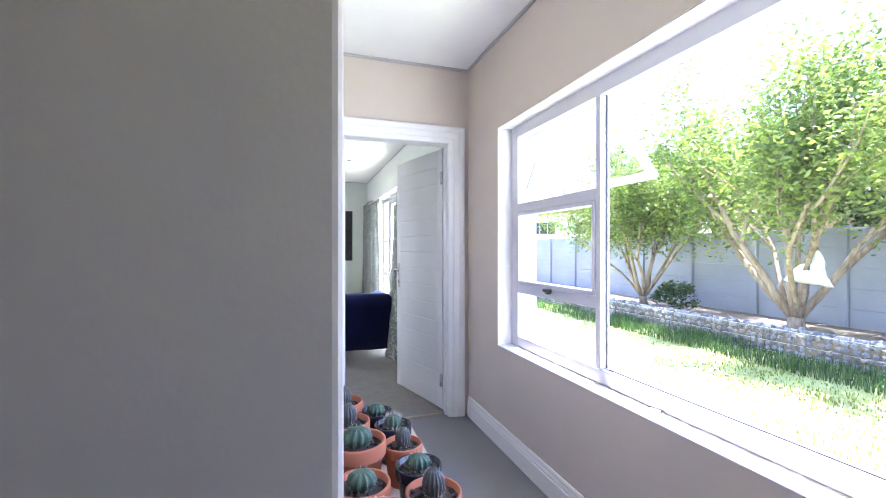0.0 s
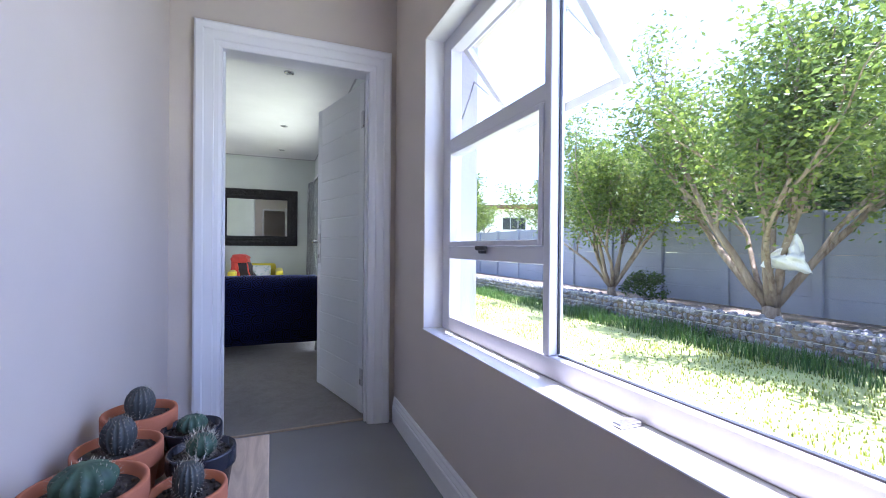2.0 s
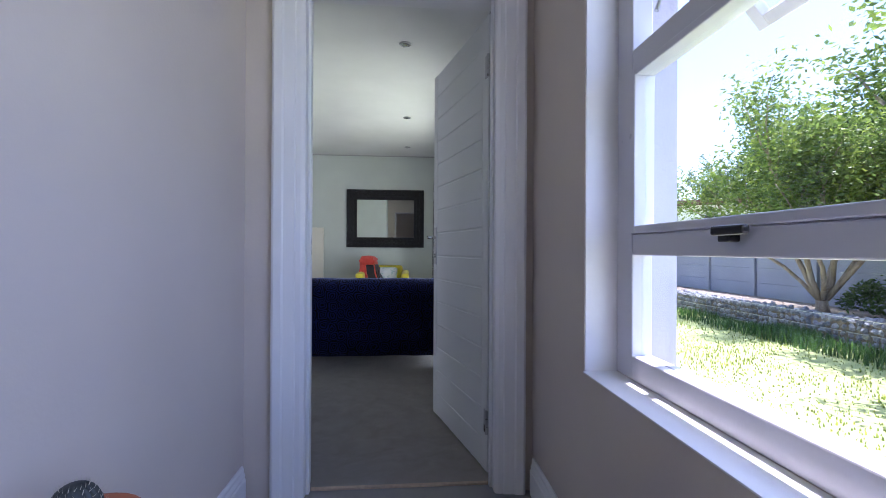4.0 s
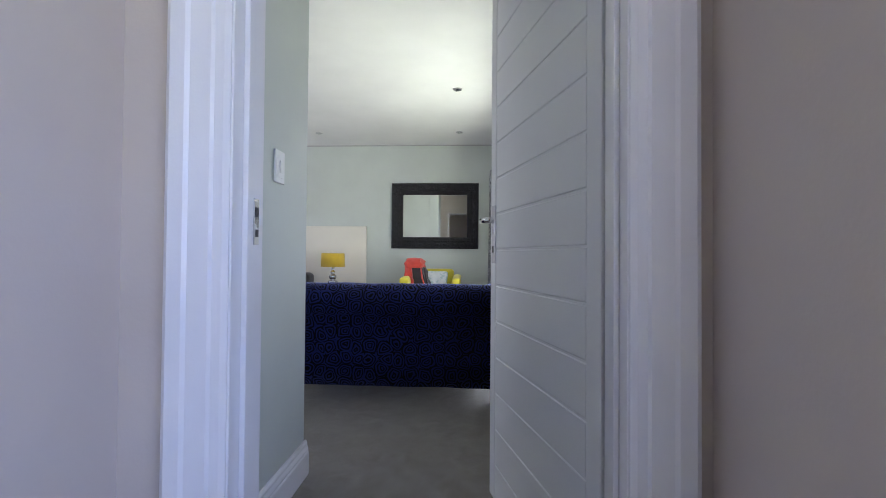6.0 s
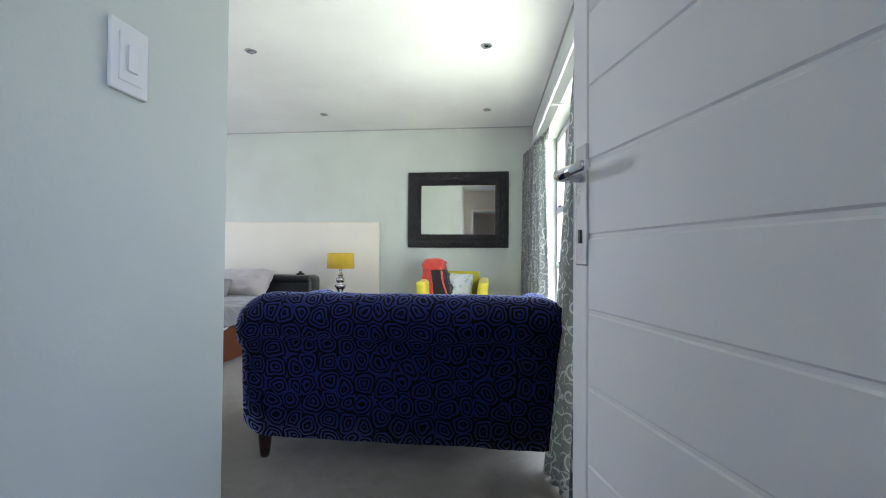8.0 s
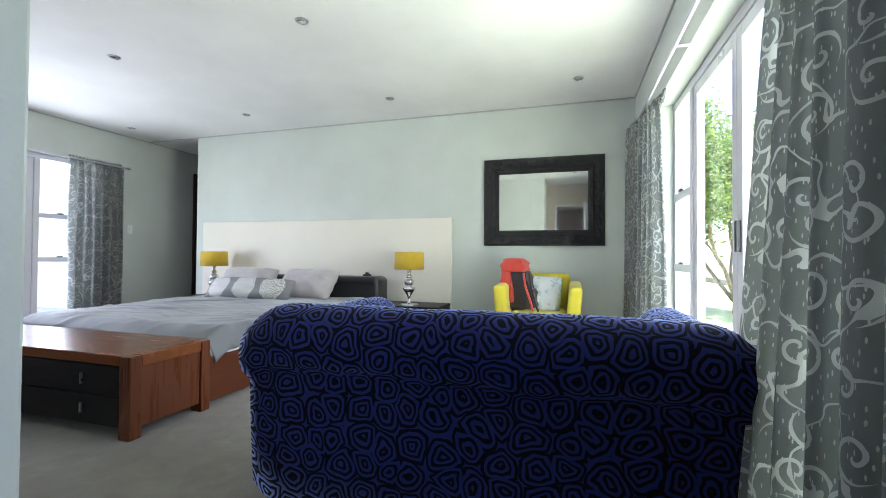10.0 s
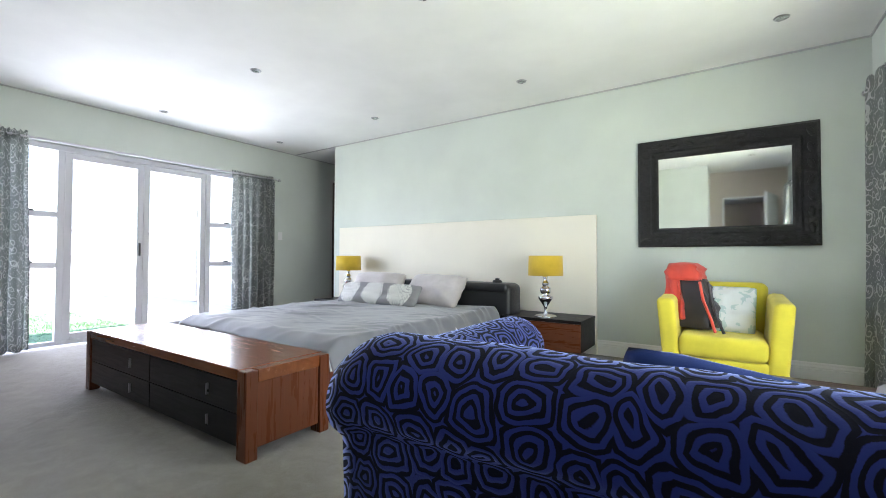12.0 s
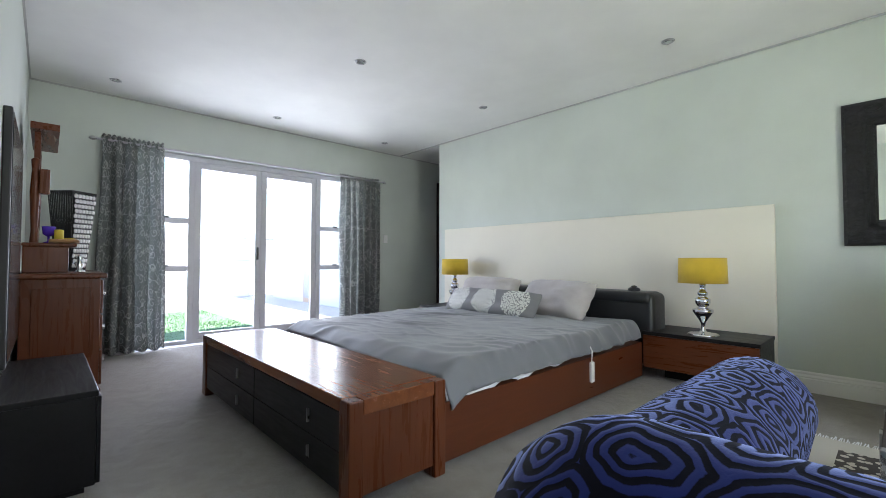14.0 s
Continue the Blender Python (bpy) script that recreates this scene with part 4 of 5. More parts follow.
# ---- bench chest at the foot of the bed ----
def bench_chest():
    c = thing("bench_chest", (-1.93, 6.875, 0.006), "low cherry bench chest with four black drawers", "chest")
    L, D, T = 0.965, 0.235, 0.405
    for sx in (-1, 1):
        for sy in (-1, 1):
            part("leg", box(min(sx * L, sx * (L - 0.075)), max(sx * L, sx * (L - 0.075)), min(sy * D, sy * (D - 0.06)), max(sy * D, sy * (D - 0.06)), 0.0, T - 0.004, 0.005), M_WOODUP, c)
        part("end_panel", box(min(sx * (L - 0.012), sx * (L - 0.03)), max(sx * (L - 0.012), sx * (L - 0.03)), -D + 0.062, D - 0.062, 0.05, T - 0.062, 0.002), M_WOODUP, c)
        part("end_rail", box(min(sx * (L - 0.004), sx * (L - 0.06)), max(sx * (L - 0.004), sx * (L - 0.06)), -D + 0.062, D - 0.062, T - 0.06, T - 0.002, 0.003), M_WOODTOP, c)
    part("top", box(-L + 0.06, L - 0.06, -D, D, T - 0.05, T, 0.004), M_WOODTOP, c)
    part("carcass", box(-L + 0.077, L - 0.077, -D + 0.03, D - 0.01, 0.05, T - 0.052), M_BLACK, c)
    for i in range(2):
        for j in range(2):
            x0 = -L + 0.08 + i * 0.885
            z0 = 0.055 + j * 0.148
            d = part("drawer", box(x0 + 0.002, x0 + 0.881, -D + 0.008, -D + 0.03, z0, z0 + 0.144, 0.002), M_BLACK, c, "black drawer front")
            part("handle", box(x0 + 0.63, x0 + 0.637, -D - 0.004, -D + 0.008, z0 + 0.045, z0 + 0.10, 0.001), M_STEEL, d, "slim steel pull")
    return c


bench_chest()


# ---- sofa ----
def sofa():
    s = thing("sofa", (0.775, 6.67, 0.006), "rolled-arm sofa in blue and black ringed chenille", "sofa")
    W = 0.705
    UVS = 1.0

    def cloth_sweep(name, outline, a0, a1, axis, n=24, wob=0.006, close=0.05):
        """Upholstered roll: outline swept in steps so that it can sag a little; the cloth runs round it."""
        bm = bmesh.new()
        lay = bm.loops.layers.uv.new("UVMap")
        girth = [0.0]
        for (p, q) in zip(outline, outline[1:] + outline[:1]):
            girth.append(girth[-1] + math.hypot(q[0] - p[0], q[1] - p[1]))
        m = len(outline)
        rows = []
        for k in range(n + 1):
            t = a0 + (a1 - a0) * k / n
            end = min(k, n - k)
            shrink = close * max(0.0, 1 - end / 3.0) ** 2
            ca, cz = sum(o[0] for o in outline) / m, sum(o[1] for o in outline) / m
            row = []
            for a, z in outline:
                w = wob * noise.noise(Vector((t * 5, a * 6, z * 6)))
                aa, zz = a + (ca - a) * shrink + w, z + (cz - z) * shrink + w * 0.7
                if axis == "x" and z > 0.5:
                    zz -= 0.04 * max(0.0, 1 - end / 4.0) ** 2
                row.append(bm.verts.new((t, aa, zz) if axis == "x" else (aa, t, zz)))
            rows.append(row)
        for k in range(n):
            for i in range(m):
                f = bm.faces.new((rows[k][i], rows[k][(i + 1) % m], rows[k + 1][(i + 1) % m], rows[k + 1][i]))
                for lp, (kk, gi) in zip(f.loops, ((k, i), (k, i + 1), (k + 1, i + 1), (k + 1, i))):
                    lp[lay].uv = ((a0 + (a1 - a0) * kk / n) * UVS, girth[gi] * UVS)
        for row in (rows[0], rows[-1]):
            f = bm.faces.new(row)
            for lp in f.loops:
                c = lp.vert.co
                lp[lay].uv = ((c.y if axis == "x" else c.x) + 3.0, c.z)
        return part(name, bm, M_SOFA, s, "", True)

    def roll(c0, z0, r, a_from, a_to, n=16, sq=1.0):
        return [(c0 + r * math.cos(radians(a_from + (a_to - a_from) * i / n)), z0 + sq * r * math.sin(radians(a_from + (a_to - a_from) * i / n))) for i in range(n + 1)]

    # back: straight panel with the top rolling outwards over it (towards -y)
    back = [(-0.40, 0.105), (-0.415, 0.30), (-0.425, 0.53)] + roll(-0.375, 0.632, 0.110, 215, 20, 18) + [(-0.20, 0.55), (-0.17, 0.35), (-0.17, 0.105)]
    cloth_sweep("backrest", back, -W - 0.012, W - 0.012, "x", 40, 0.008, 0.13)
    for sx in (-1, 1):
        arm = [(sx * (W - 0.02), 0.13), (sx * (W - 0.025), 0.34), (sx * (W - 0.02), 0.47)] + [(sx * a, z) for a, z in roll(W - 0.085, 0.596, 0.105, -40, 200, 18)] + [(sx * (W - 0.17), 0.50), (sx * (W - 0.18), 0.13)]
        cloth_sweep("arm", arm, -0.33, 0.38, "y", 26, 0.006, 0.16)
    part("seat_frame", box(-W + 0.16, W - 0.16, -0.2, 0.38, 0.13, 0.30, 0.02), M_SOFA, s)
    uv_box(s.children[-1])
    for k in range(2):
        x0 = -W + 0.185 + k * 0.555
        cu = part("seat_cushion", box(x0, x0 + 0.55, -0.16, 0.43, 0.30, 0.46, 0.05, None, 4), M_SOFA, s, "", True)
        uv_box(cu)
    for sx in (-1, 1):
        for y in (-0.36, 0.36):
            lg = lathe([(0.018, 0.0), (0.022, 0.02), (0.03, 0.10), (0.034, 0.14)], 12)
            lg.transform(pose(sx * (W - 0.07), y, 0))
            part("leg", lg, M_DARK, s, "tapered wooden leg", True)
    return s


sofa()
cu = part("sofa_cushion", pillow(0.62, 0.44, 0.10, 18, 0.02, 9), M_NAVY, None, "", True)
cu.matrix_world = pose(0.84, 6.82, 0.49, 124, 0, 3) @ pose(0, 0, 0, 0, 0, -11)
tagged(cu, "royal blue cushion leaning on the sofa back", "cushion")
cu = part("sofa_cushion", pillow(0.42, 0.38, 0.13, 18, 0.02, 11), M_PILLOW, None, "", True)
cu.matrix_world = pose(1.24, 6.76, 0.53, 118, 0, -4)
tagged(cu, "pale cushion leaning on the sofa back", "cushion")


# ---- mirror ----
mir = thing("wall_mirror", (0.755, 9.76, 1.02), "large mirror in a wide carved black frame on the wall", "mirror")
MW, MH = 0.625, 0.94
prof = [(0.0, 0.0), (0.0, 0.035), (0.02, 0.05), (0.06, 0.045), (0.10, 0.036), (0.115, 0.042), (0.13, 0.032), (0.15, 0.03), (0.165, 0.014), (0.165, 0.0)]
bm = bmesh.new()
rings = []
for cx, cz in ((-1, 0), (1, 0), (1, 1), (-1, 1)):
    rings.append([bm.verts.new((cx * (MW - a), -b - 0.002, a if cz == 0 else MH - a)) for a, b in prof])
for k in range(4):
    p, q = rings[k], rings[(k + 1) % 4]
    for i in range(len(prof)):
        bm.faces.new((p[i], p[(i + 1) % len(prof)], q[(i + 1) % len(prof)], q[i]))
part("frame", bm, M_CARVED, mir, "wide carved black wooden frame")
part("mirror_glass", box(-MW + 0.155, MW - 0.155, -0.016, -0.008, 0.155, MH - 0.155), M_MIRROR, mir, "clear mirror glass")
rng = random.Random(8)
for k in range(26):
    t = (k + 0.5) / 26 * (2 * MW + 2 * MH)
    if t < 2 * MW:
        c, r = (t - MW, 0.055), 0
    elif t < 2 * MW + MH:
        c, r = (MW - 0.055, t - 2 * MW), 90
    elif t < 4 * MW + MH:
        c, r = (t - 3 * MW - MH, MH - 0.055), 0
    else:
        continue
    if not (0.05 < c[1] < MH - 0.04 and abs(c[0]) < MW - 0.04):
        continue
    b = bmesh.new()
    bmesh.ops.create_icosphere(b, subdivisions=2, radius=1.0, matrix=Matrix.LocRotScale((c[0], -0.046, c[1]), Euler((0, radians(r + rng.uniform(-25, 25)), 0)), (0.045, 0.012, 0.022)))
    part("carved_boss", b, M_CARVED, mir, "", True)


# ---- armchair, backpack and cushion ----
def armchair():
    a = thing("armchair", (0.76, 9.22, 0.006), "bright yellow upholstered tub armchair against the wall", "armchair")
    part("seat", box(-0.25, 0.25, -0.37, 0.2, 0.25, 0.40, 0.05, None, 4), M_YELLOW, a, "", True)
    part("base", box(-0.30, 0.30, -0.345, 0.26, 0.09, 0.255, 0.02, None, 3), M_YELLOW, a, "", True)
    bk = box(-0.275, 0.275, 0.0, 0.15, 0.12, 0.735, 0.05, None, 4)
    for v in bk.verts:
        v.co.y += 0.16 + 0.10 * (v.co.z - 0.3)
        v.co.x *= 1 + 0.10 * (v.co.z - 0.4)
    part("backrest", bk, M_YELLOW, a, "", True)
    for sx in (-1, 1):
        ar = box(-0.055, 0.055, -0.36, 0.28, 0.10, 0.64, 0.035, None, 4)
        for v in ar.verts:
            v.co.x += sx * (0.285 + 0.10 * max(0, v.co.z - 0.2))
            v.co.z += 0.04 * (v.co.y + 0.3) * (v.co.z > 0.4)
        part("arm", ar, M_YELLOW, a, "", True)
        for y in (-0.30, 0.22):
            part("leg", box(sx * 0.255 - 0.022, sx * 0.255 + 0.022, y - 0.022, y + 0.022, 0, 0.092, 0.004), M_DARK, a)
    return a


armchair()
bp = thing("backpack", (0.60, 9.16, 0.415), "red and charcoal hiking backpack leaning in the armchair", "backpack", "", -12)


def pack_shape(w, d, h, lean, dx=0.0, dy=0.0, z0=0.0, top=0.6):
    bm = bmesh.new()
    bmesh.ops.create_cube(bm, size=2.0)
    bmesh.ops.subdivide_edges(bm, edges=bm.edges, cuts=5, use_grid_fill=True)
    for v in bm.verts:
        p = v.co
        q = Vector((p.x / max(1, abs(p.x)), p.y, p.z))
        sph = p.normalized()
        m = p.lerp(sph * 1.25, 0.45)
        k = 1 - (1 - top) * max(0, m.z) ** 1.5
        wv = 0.03 * noise.noise(p * 1.7)
        zz = z0 + (m.z + 1) / 2 * h
        v.co = Vector((m.x * w / 2 * k + wv + dx + lean[0] * zz, m.y * d / 2 * k + wv + dy + lean[1] * zz, max(zz, z0)))
    return bm


LEAN = (-0.22, 0.28)
part("body", pack_shape(0.27, 0.20, 0.43, LEAN), M_PACK, bp, "", True)
part("front_panel", pack_shape(0.11, 0.09, 0.36, LEAN, -0.075, -0.075, 0.06), M_RED, bp, "red nylon panel", True)
part("lid", pack_shape(0.23, 0.20, 0.13, LEAN, 0.0, -0.02, 0.34, 0.8), M_RED, bp, "red nylon lid", True)
part("side_pocket", pack_shape(0.09, 0.12, 0.2, LEAN, 0.125, -0.03, 0.02), M_PACK, bp, "", True)
for k in range(2):
    part("strap", tube([(0.06 + 0.05 * k, -0.12, 0.34), (0.09 + 0.05 * k, -0.16, 0.22), (0.14 + 0.04 * k, -0.16, 0.08), (0.17 + 0.05 * k, -0.20, 0.01)], 0.010, 6), M_PACK if k else M_RED, bp, "hanging webbing strap", True)
cu = part("chair_cushion", pillow(0.33, 0.36, 0.12, 18, 0.02, 13), M_PRINT, None, "", True)
cu.matrix_world = pose(0.80, 9.24, 0.555, 66, 0, -8)
tagged(cu, "white cushion with teal print in the armchair", "cushion")


# ---- trunk table and rug ----
tk = thing("trunk_table", (0.86, 8.02, 0.014), "low dark wooden trunk used as a coffee table", "trunk")
part("body", box(-0.52, 0.52, -0.26, 0.26, 0.0, 0.27, 0.006), M_DARK, tk)
part("lid", box(-0.535, 0.535, -0.275, 0.275, 0.272, 0.315, 0.006), M_DARK, tk)
for sx in (-1, 1):
    for sy in (-1, 1):
        part("corner_strap", box(min(sx * 0.537, sx * 0.50), max(sx * 0.537, sx * 0.50), min(sy * 0.277, sy * 0.24), max(sy * 0.277, sy * 0.24), 0.18, 0.318, 0.002), M_STEEL, tk, "metal corner strap")
part("latch", box(-0.545, -0.536, -0.03, 0.03, 0.2, 0.3, 0.002), M_STEEL, tk, "metal latch")
for k, (x, y, r) in enumerate(((0.86, 8.05, 8), (0.80, 7.99, -14))):
    mg = part("magazine", box(-0.15, 0.15, -0.105, 0.105, 0, 0.006, 0.001), M_PAPER, None)
    mg.matrix_world = pose(x, y, 0.331 + 0.0075 * k, 0, 0, r)
    tagged(mg, "glossy magazine lying on the trunk table", "magazine", "magazines on the trunk")
rug = thing("rug", (0.78, 7.92, 0.007), "cream rug with dark speckled field and fringe", "rug")
part("woven_field", box(-0.74, 0.74, -0.86, 0.86, 0.0, 0.008, 0.003), M_RUG, rug)
fb = bmesh.new()
rng = random.Random(2)
for k in range(150):
    for sy in (-1, 1):
        x = -0.74 + 1.48 * k / 149
        tube([(x, sy * 0.855, 0.005), (x + rng.uniform(-0.01, 0.01), sy * (0.90 + rng.uniform(0, 0.03)), 0.003)], 0.0025, 3, fb)
for k in range(150):
    y = -0.86 + 1.72 * k / 149
    tube([(-0.735, y, 0.005), (-0.78 - rng.uniform(0, 0.03), y + rng.uniform(-0.01, 0.01), 0.003)], 0.0025, 3, fb)
part("fringe", fb, M_SHEET, rug, "cream thread fringe")


# ---- dressing chest, black unit and wall screen on the south wall ----
tv = thing("media_unit", (-2.24, 5.86, 0.006), "black low media unit against the wall", "cabinet")
part("body", box(-0.45, 0.45, -0.15, 0.14, 0.03, 0.375, 0.004), M_BLACK, tv)
part("top", box(-0.46, 0.46, -0.155, 0.145, 0.377, 0.40, 0.003), M_BLACK, tv)
part("plinth", box(-0.42, 0.42, -0.12, 0.11, 0.0, 0.03), M_BLACK, tv)
part("door", box(-0.445, -0.003, 0.141, 0.155, 0.035, 0.372, 0.002), M_BLACK, tv)
part("door", box(0.003, 0.445, 0.141, 0.155, 0.035, 0.372, 0.002), M_BLACK, tv)
scr = thing("television", (-2.60, 5.70, 0.47), "dark flat television mounted on the wall", "television")
part("cabinet", box(-0.5, 0.5, 0.0, 0.03, 0.0, 1.08, 0.006), M_BLACKP, scr)
part("screen", box(-0.48, 0.48, 0.0305, 0.033, 0.02, 1.06), M_DARKWIN, scr, "unlit glossy screen")

dr = thing("dressing_chest", (-3.72, 5.93, 0.006), "cherry wood dressing chest with a swing mirror", "dresser")
part("body", box(-0.55, 0.62, -0.2, 0.17, 0.06, 0.80, 0.006), M_WOODUP, dr)
part("plinth", box(-0.56, 0.63, -0.21, 0.18, 0.0, 0.10, 0.006), M_WOODUP, dr)
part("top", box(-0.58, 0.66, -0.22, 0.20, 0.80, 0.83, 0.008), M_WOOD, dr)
part("end_panel", box(0.62, 0.628, -0.15, 0.12, 0.16, 0.74, 0.003), M_WOODUP, dr)
for k in range(3):
    d = part("drawer", box(-0.53, 0.60, 0.171, 0.185, 0.12 + k * 0.225, 0.335 + k * 0.225, 0.004), M_WOOD, dr)
    for x in (-0.3, 0.35):
        kn = lathe([(0.008, 0), (0.008, 0.012), (0.016, 0.02), (0.012, 0.03), (0.0001, 0.032)], 12)
        kn.transform(pose(x, 0.185, 0.23 + k * 0.225, -90, 0, 0))
        part("knob", kn, M_STEEL, d, "", True)
part("upper_box", box(-0.02, 0.36, -0.2, 0.02, 0.832, 1.0, 0.005), M_WOODUP, dr)
part("upper_top", box(-0.04, 0.38, -0.205, 0.06, 1.0, 1.022, 0.006), M_WOOD, dr)
for x in (-0.35, 0.30):
    part("mirror_post", lathe([(0.02, 0.83), (0.024, 1.0), (0.016, 1.1), (0.026, 1.35), (0.018, 1.5), (0.024, 1.56), (0.0001, 1.58)], 12), M_WOODUP, dr, "", True).location = (x, -0.15, 0)
part("mirror_frame", wall_with_hole(-0.32, 0.27, (-0.28, 0.10), (0.23, 0.66), (-0.16, -0.13), "x", 0.72, 0.0), M_WOOD, dr).location = (0, 0, 1.03)
part("mirror_glass", box(-0.285, 0.235, -0.15, -0.145, 1.12, 1.70), M_MIRROR, dr)
crest = sweep([(-0.40, 1.752), (0.36, 1.752), (0.34, 1.80), (0.12, 1.82), (-0.02, 1.88), (-0.16, 1.82), (-0.34, 1.80)], -0.18, -0.04)
part("crest", crest, M_WOOD, dr, "moulded wooden crest")
part("side_shelf", box(0.28, 0.34, -0.13, -0.08, 1.34, 1.5, 0.006), M_WOODUP, dr)

fl = thing("decorative_lamp", (-3.95, 5.98, 0.838), "tall tapered lamp with dark ribs and pebble panel", "lamp", "", 42)
bm = bmesh.new()
for k in range(14):
    x = -0.075 + 0.15 * k / 13
    for sy in (-1, 1):
        tube([(x * 0.75, sy * 0.06, 0.0), (x * 1.3, sy * 0.10, 0.60)], 0.0045, 5, bm)
part("ribs", bm, M_BLACKP, fl, "thin dark ribs")
for z, k in ((0.006, 0.76), (0.594, 1.3)):
    part("rim", box(-0.078 * k, 0.078 * k, -0.078 * k, 0.078 * k, z - 0.008, z + 0.008, 0.002), M_BLACKP, fl)
pan = bmesh.new()
q = [pan.verts.new(p) for p in ((0.062, -0.058, 0.015), (0.062, 0.058, 0.015), (0.106, 0.095, 0.585), (0.106, -0.095, 0.585))]
pan.faces.new(q)
bmesh.ops.solidify(pan, geom=pan.faces[:], thickness=0.004)
part("backing", pan, M_BLACKP, fl)
rng = random.Random(6)
for r in range(15):
    for k in range(6):
        f = (r + 0.5) / 15
        wid = 0.056 + 0.036 * f
        y = -wid + (k + 0.5 + (0.25 if r % 2 else -0.1)) / 6.2 * 2 * wid
        b = bmesh.new()
        bmesh.ops.create_icosphere(b, subdivisions=1, radius=1.0, matrix=Matrix.LocRotScale((0.0685 + 0.044 * f, y, 0.02 + 0.56 * f), None, (0.004, (0.0118 + 0.006 * f) * rng.uniform(0.9, 1.08), 0.0192)))
        part("pebble", b, M_PLASTIC, fl, "", True)
DT = 0.838
cup = thing("purple_glass", (-3.47, 5.85, 1.03), "small purple glass goblet on the chest", "glass")
part("bowl", lathe([(0.012, 0.045), (0.03, 0.06), (0.036, 0.11), (0.032, 0.11), (0.0001, 0.065)], 18), M_PURPLE, cup, "", True)
part("foot", lathe([(0.028, 0.0), (0.026, 0.006), (0.006, 0.012), (0.006, 0.045), (0.012, 0.047)], 16), M_PURPLE, cup, "", True)
cd = thing("candle", (-3.40, 5.90, 1.03), "short yellow candle in a holder", "candle")
part("wax", lathe([(0.024, 0.0), (0.025, 0.085), (0.018, 0.088), (0.0001, 0.084)], 18), M_YELLOWP, cd, "", True)
part("wick", tube([(0, 0, 0.084), (0.002, 0, 0.096)], 0.0015, 5), M_BLACKP, cd)
bk = part("trinket_bowl", lathe([(0.03, 0.0), (0.06, 0.02), (0.075, 0.045), (0.068, 0.045), (0.05, 0.022), (0.0001, 0.012)], 22), M_YELLOWP, None, "", True)
bk.matrix_world = pose(-3.50, 5.94, 1.03)
bk.scale = (0.6, 0.6, 0.8)
tagged(bk, "small yellow trinket bowl on the chest", "bowl")
gar = thing("raffia_garland", (-3.36, 5.99, 1.03), "raffia garland lying along the chest's edge", "garland")
part("strands", tube([(-0.3, 0.0, 0.012), (-0.15, 0.008, 0.014), (0.0, -0.004, 0.013), (0.02, -0.06, 0.012), (0.02, -0.14, 0.012)], 0.013, 8), M_ROPE, gar, "", True)
sil = part("silver_ornament", lathe([(0.03, 0.0), (0.03, 0.01), (0.012, 0.02), (0.022, 0.05), (0.012, 0.08), (0.024, 0.10), (0.0001, 0.115)], 18), M_CHROME, None, "", True)
sil.matrix_world = pose(-3.24, 6.0, DT)
tagged(sil, "small silver ornament on the chest", "ornament")


# ---- switches and downlights ----
def light_switch(m, label):
    s = thing("light_switch", (0, 0, 0), label, "light switch", "light switches")
    part("plate", box(-0.037, 0.037, -0.009, -0.0005, -0.058, 0.058, 0.003), M_PLASTIC, s)
    part("inset", box(-0.024, 0.024, -0.011, -0.009, -0.04, 0.04, 0.001), M_PLASTIC, s)
    part("rocker", box(-0.010, 0.010, -0.015, -0.011, -0.022, 0.022, 0.002), M_PLASTIC, s)
    s.matrix_world = m
    return s


light_switch(pose(0.53, 5.12, 1.235, 0, 0, 90), "white rocker switch on the wall inside the door")
light_switch(pose(XL, 9.50, 1.24, 0, 0, 90), "white rocker switch on the wall by the curtain")


def downlight():
    d = thing("downlight", (0, 0, 0), "round recessed chrome downlight in the ceiling", "downlight", "recessed ceiling lights")
    part("trim_ring", lathe([(0.030, -0.001), (0.031, -0.006), (0.042, -0.006), (0.046, -0.001)], 24), M_STEEL, d, "brushed steel ring", True)
    part("bulb", lathe([(0.0295, -0.007), (0.027, -0.0065), (0.0001, -0.0075)], 18), M_CHROME, d, "unlit silvered bulb", True)
    return d


first = downlight()
first.matrix_world = pose(1.11, 5.93, H)
for x, y in ((1.11, 7.70), (1.11, 9.12), (-0.74, 7.62), (-0.74, 9.12), (-2.55, 7.66), (-2.55, 9.14), (-4.34, 6.26), (-4.34, 7.70), (-4.36, 9.17)):
    copy_thing(first, pose(x, y, H))


# ---- cactus shelf in the passage ----
bench = thing("plank_bench", (0.73, 2.78, 0.0), "low bench of weathered pale boards under the pots", "bench")
for k in range(3):
    part("board", box(-0.205 + k * 0.153, -0.056 + k * 0.153, -0.72, 0.80 + 0.02 * (k == 2), 0.345, 0.375, 0.004), M_LOG, bench)
for y in (-0.55, 0.62):
    part("trestle", box(-0.19, 0.21, y - 0.03, y + 0.03, 0.0, 0.344, 0.005), M_LOG, bench)
BT = 0.376


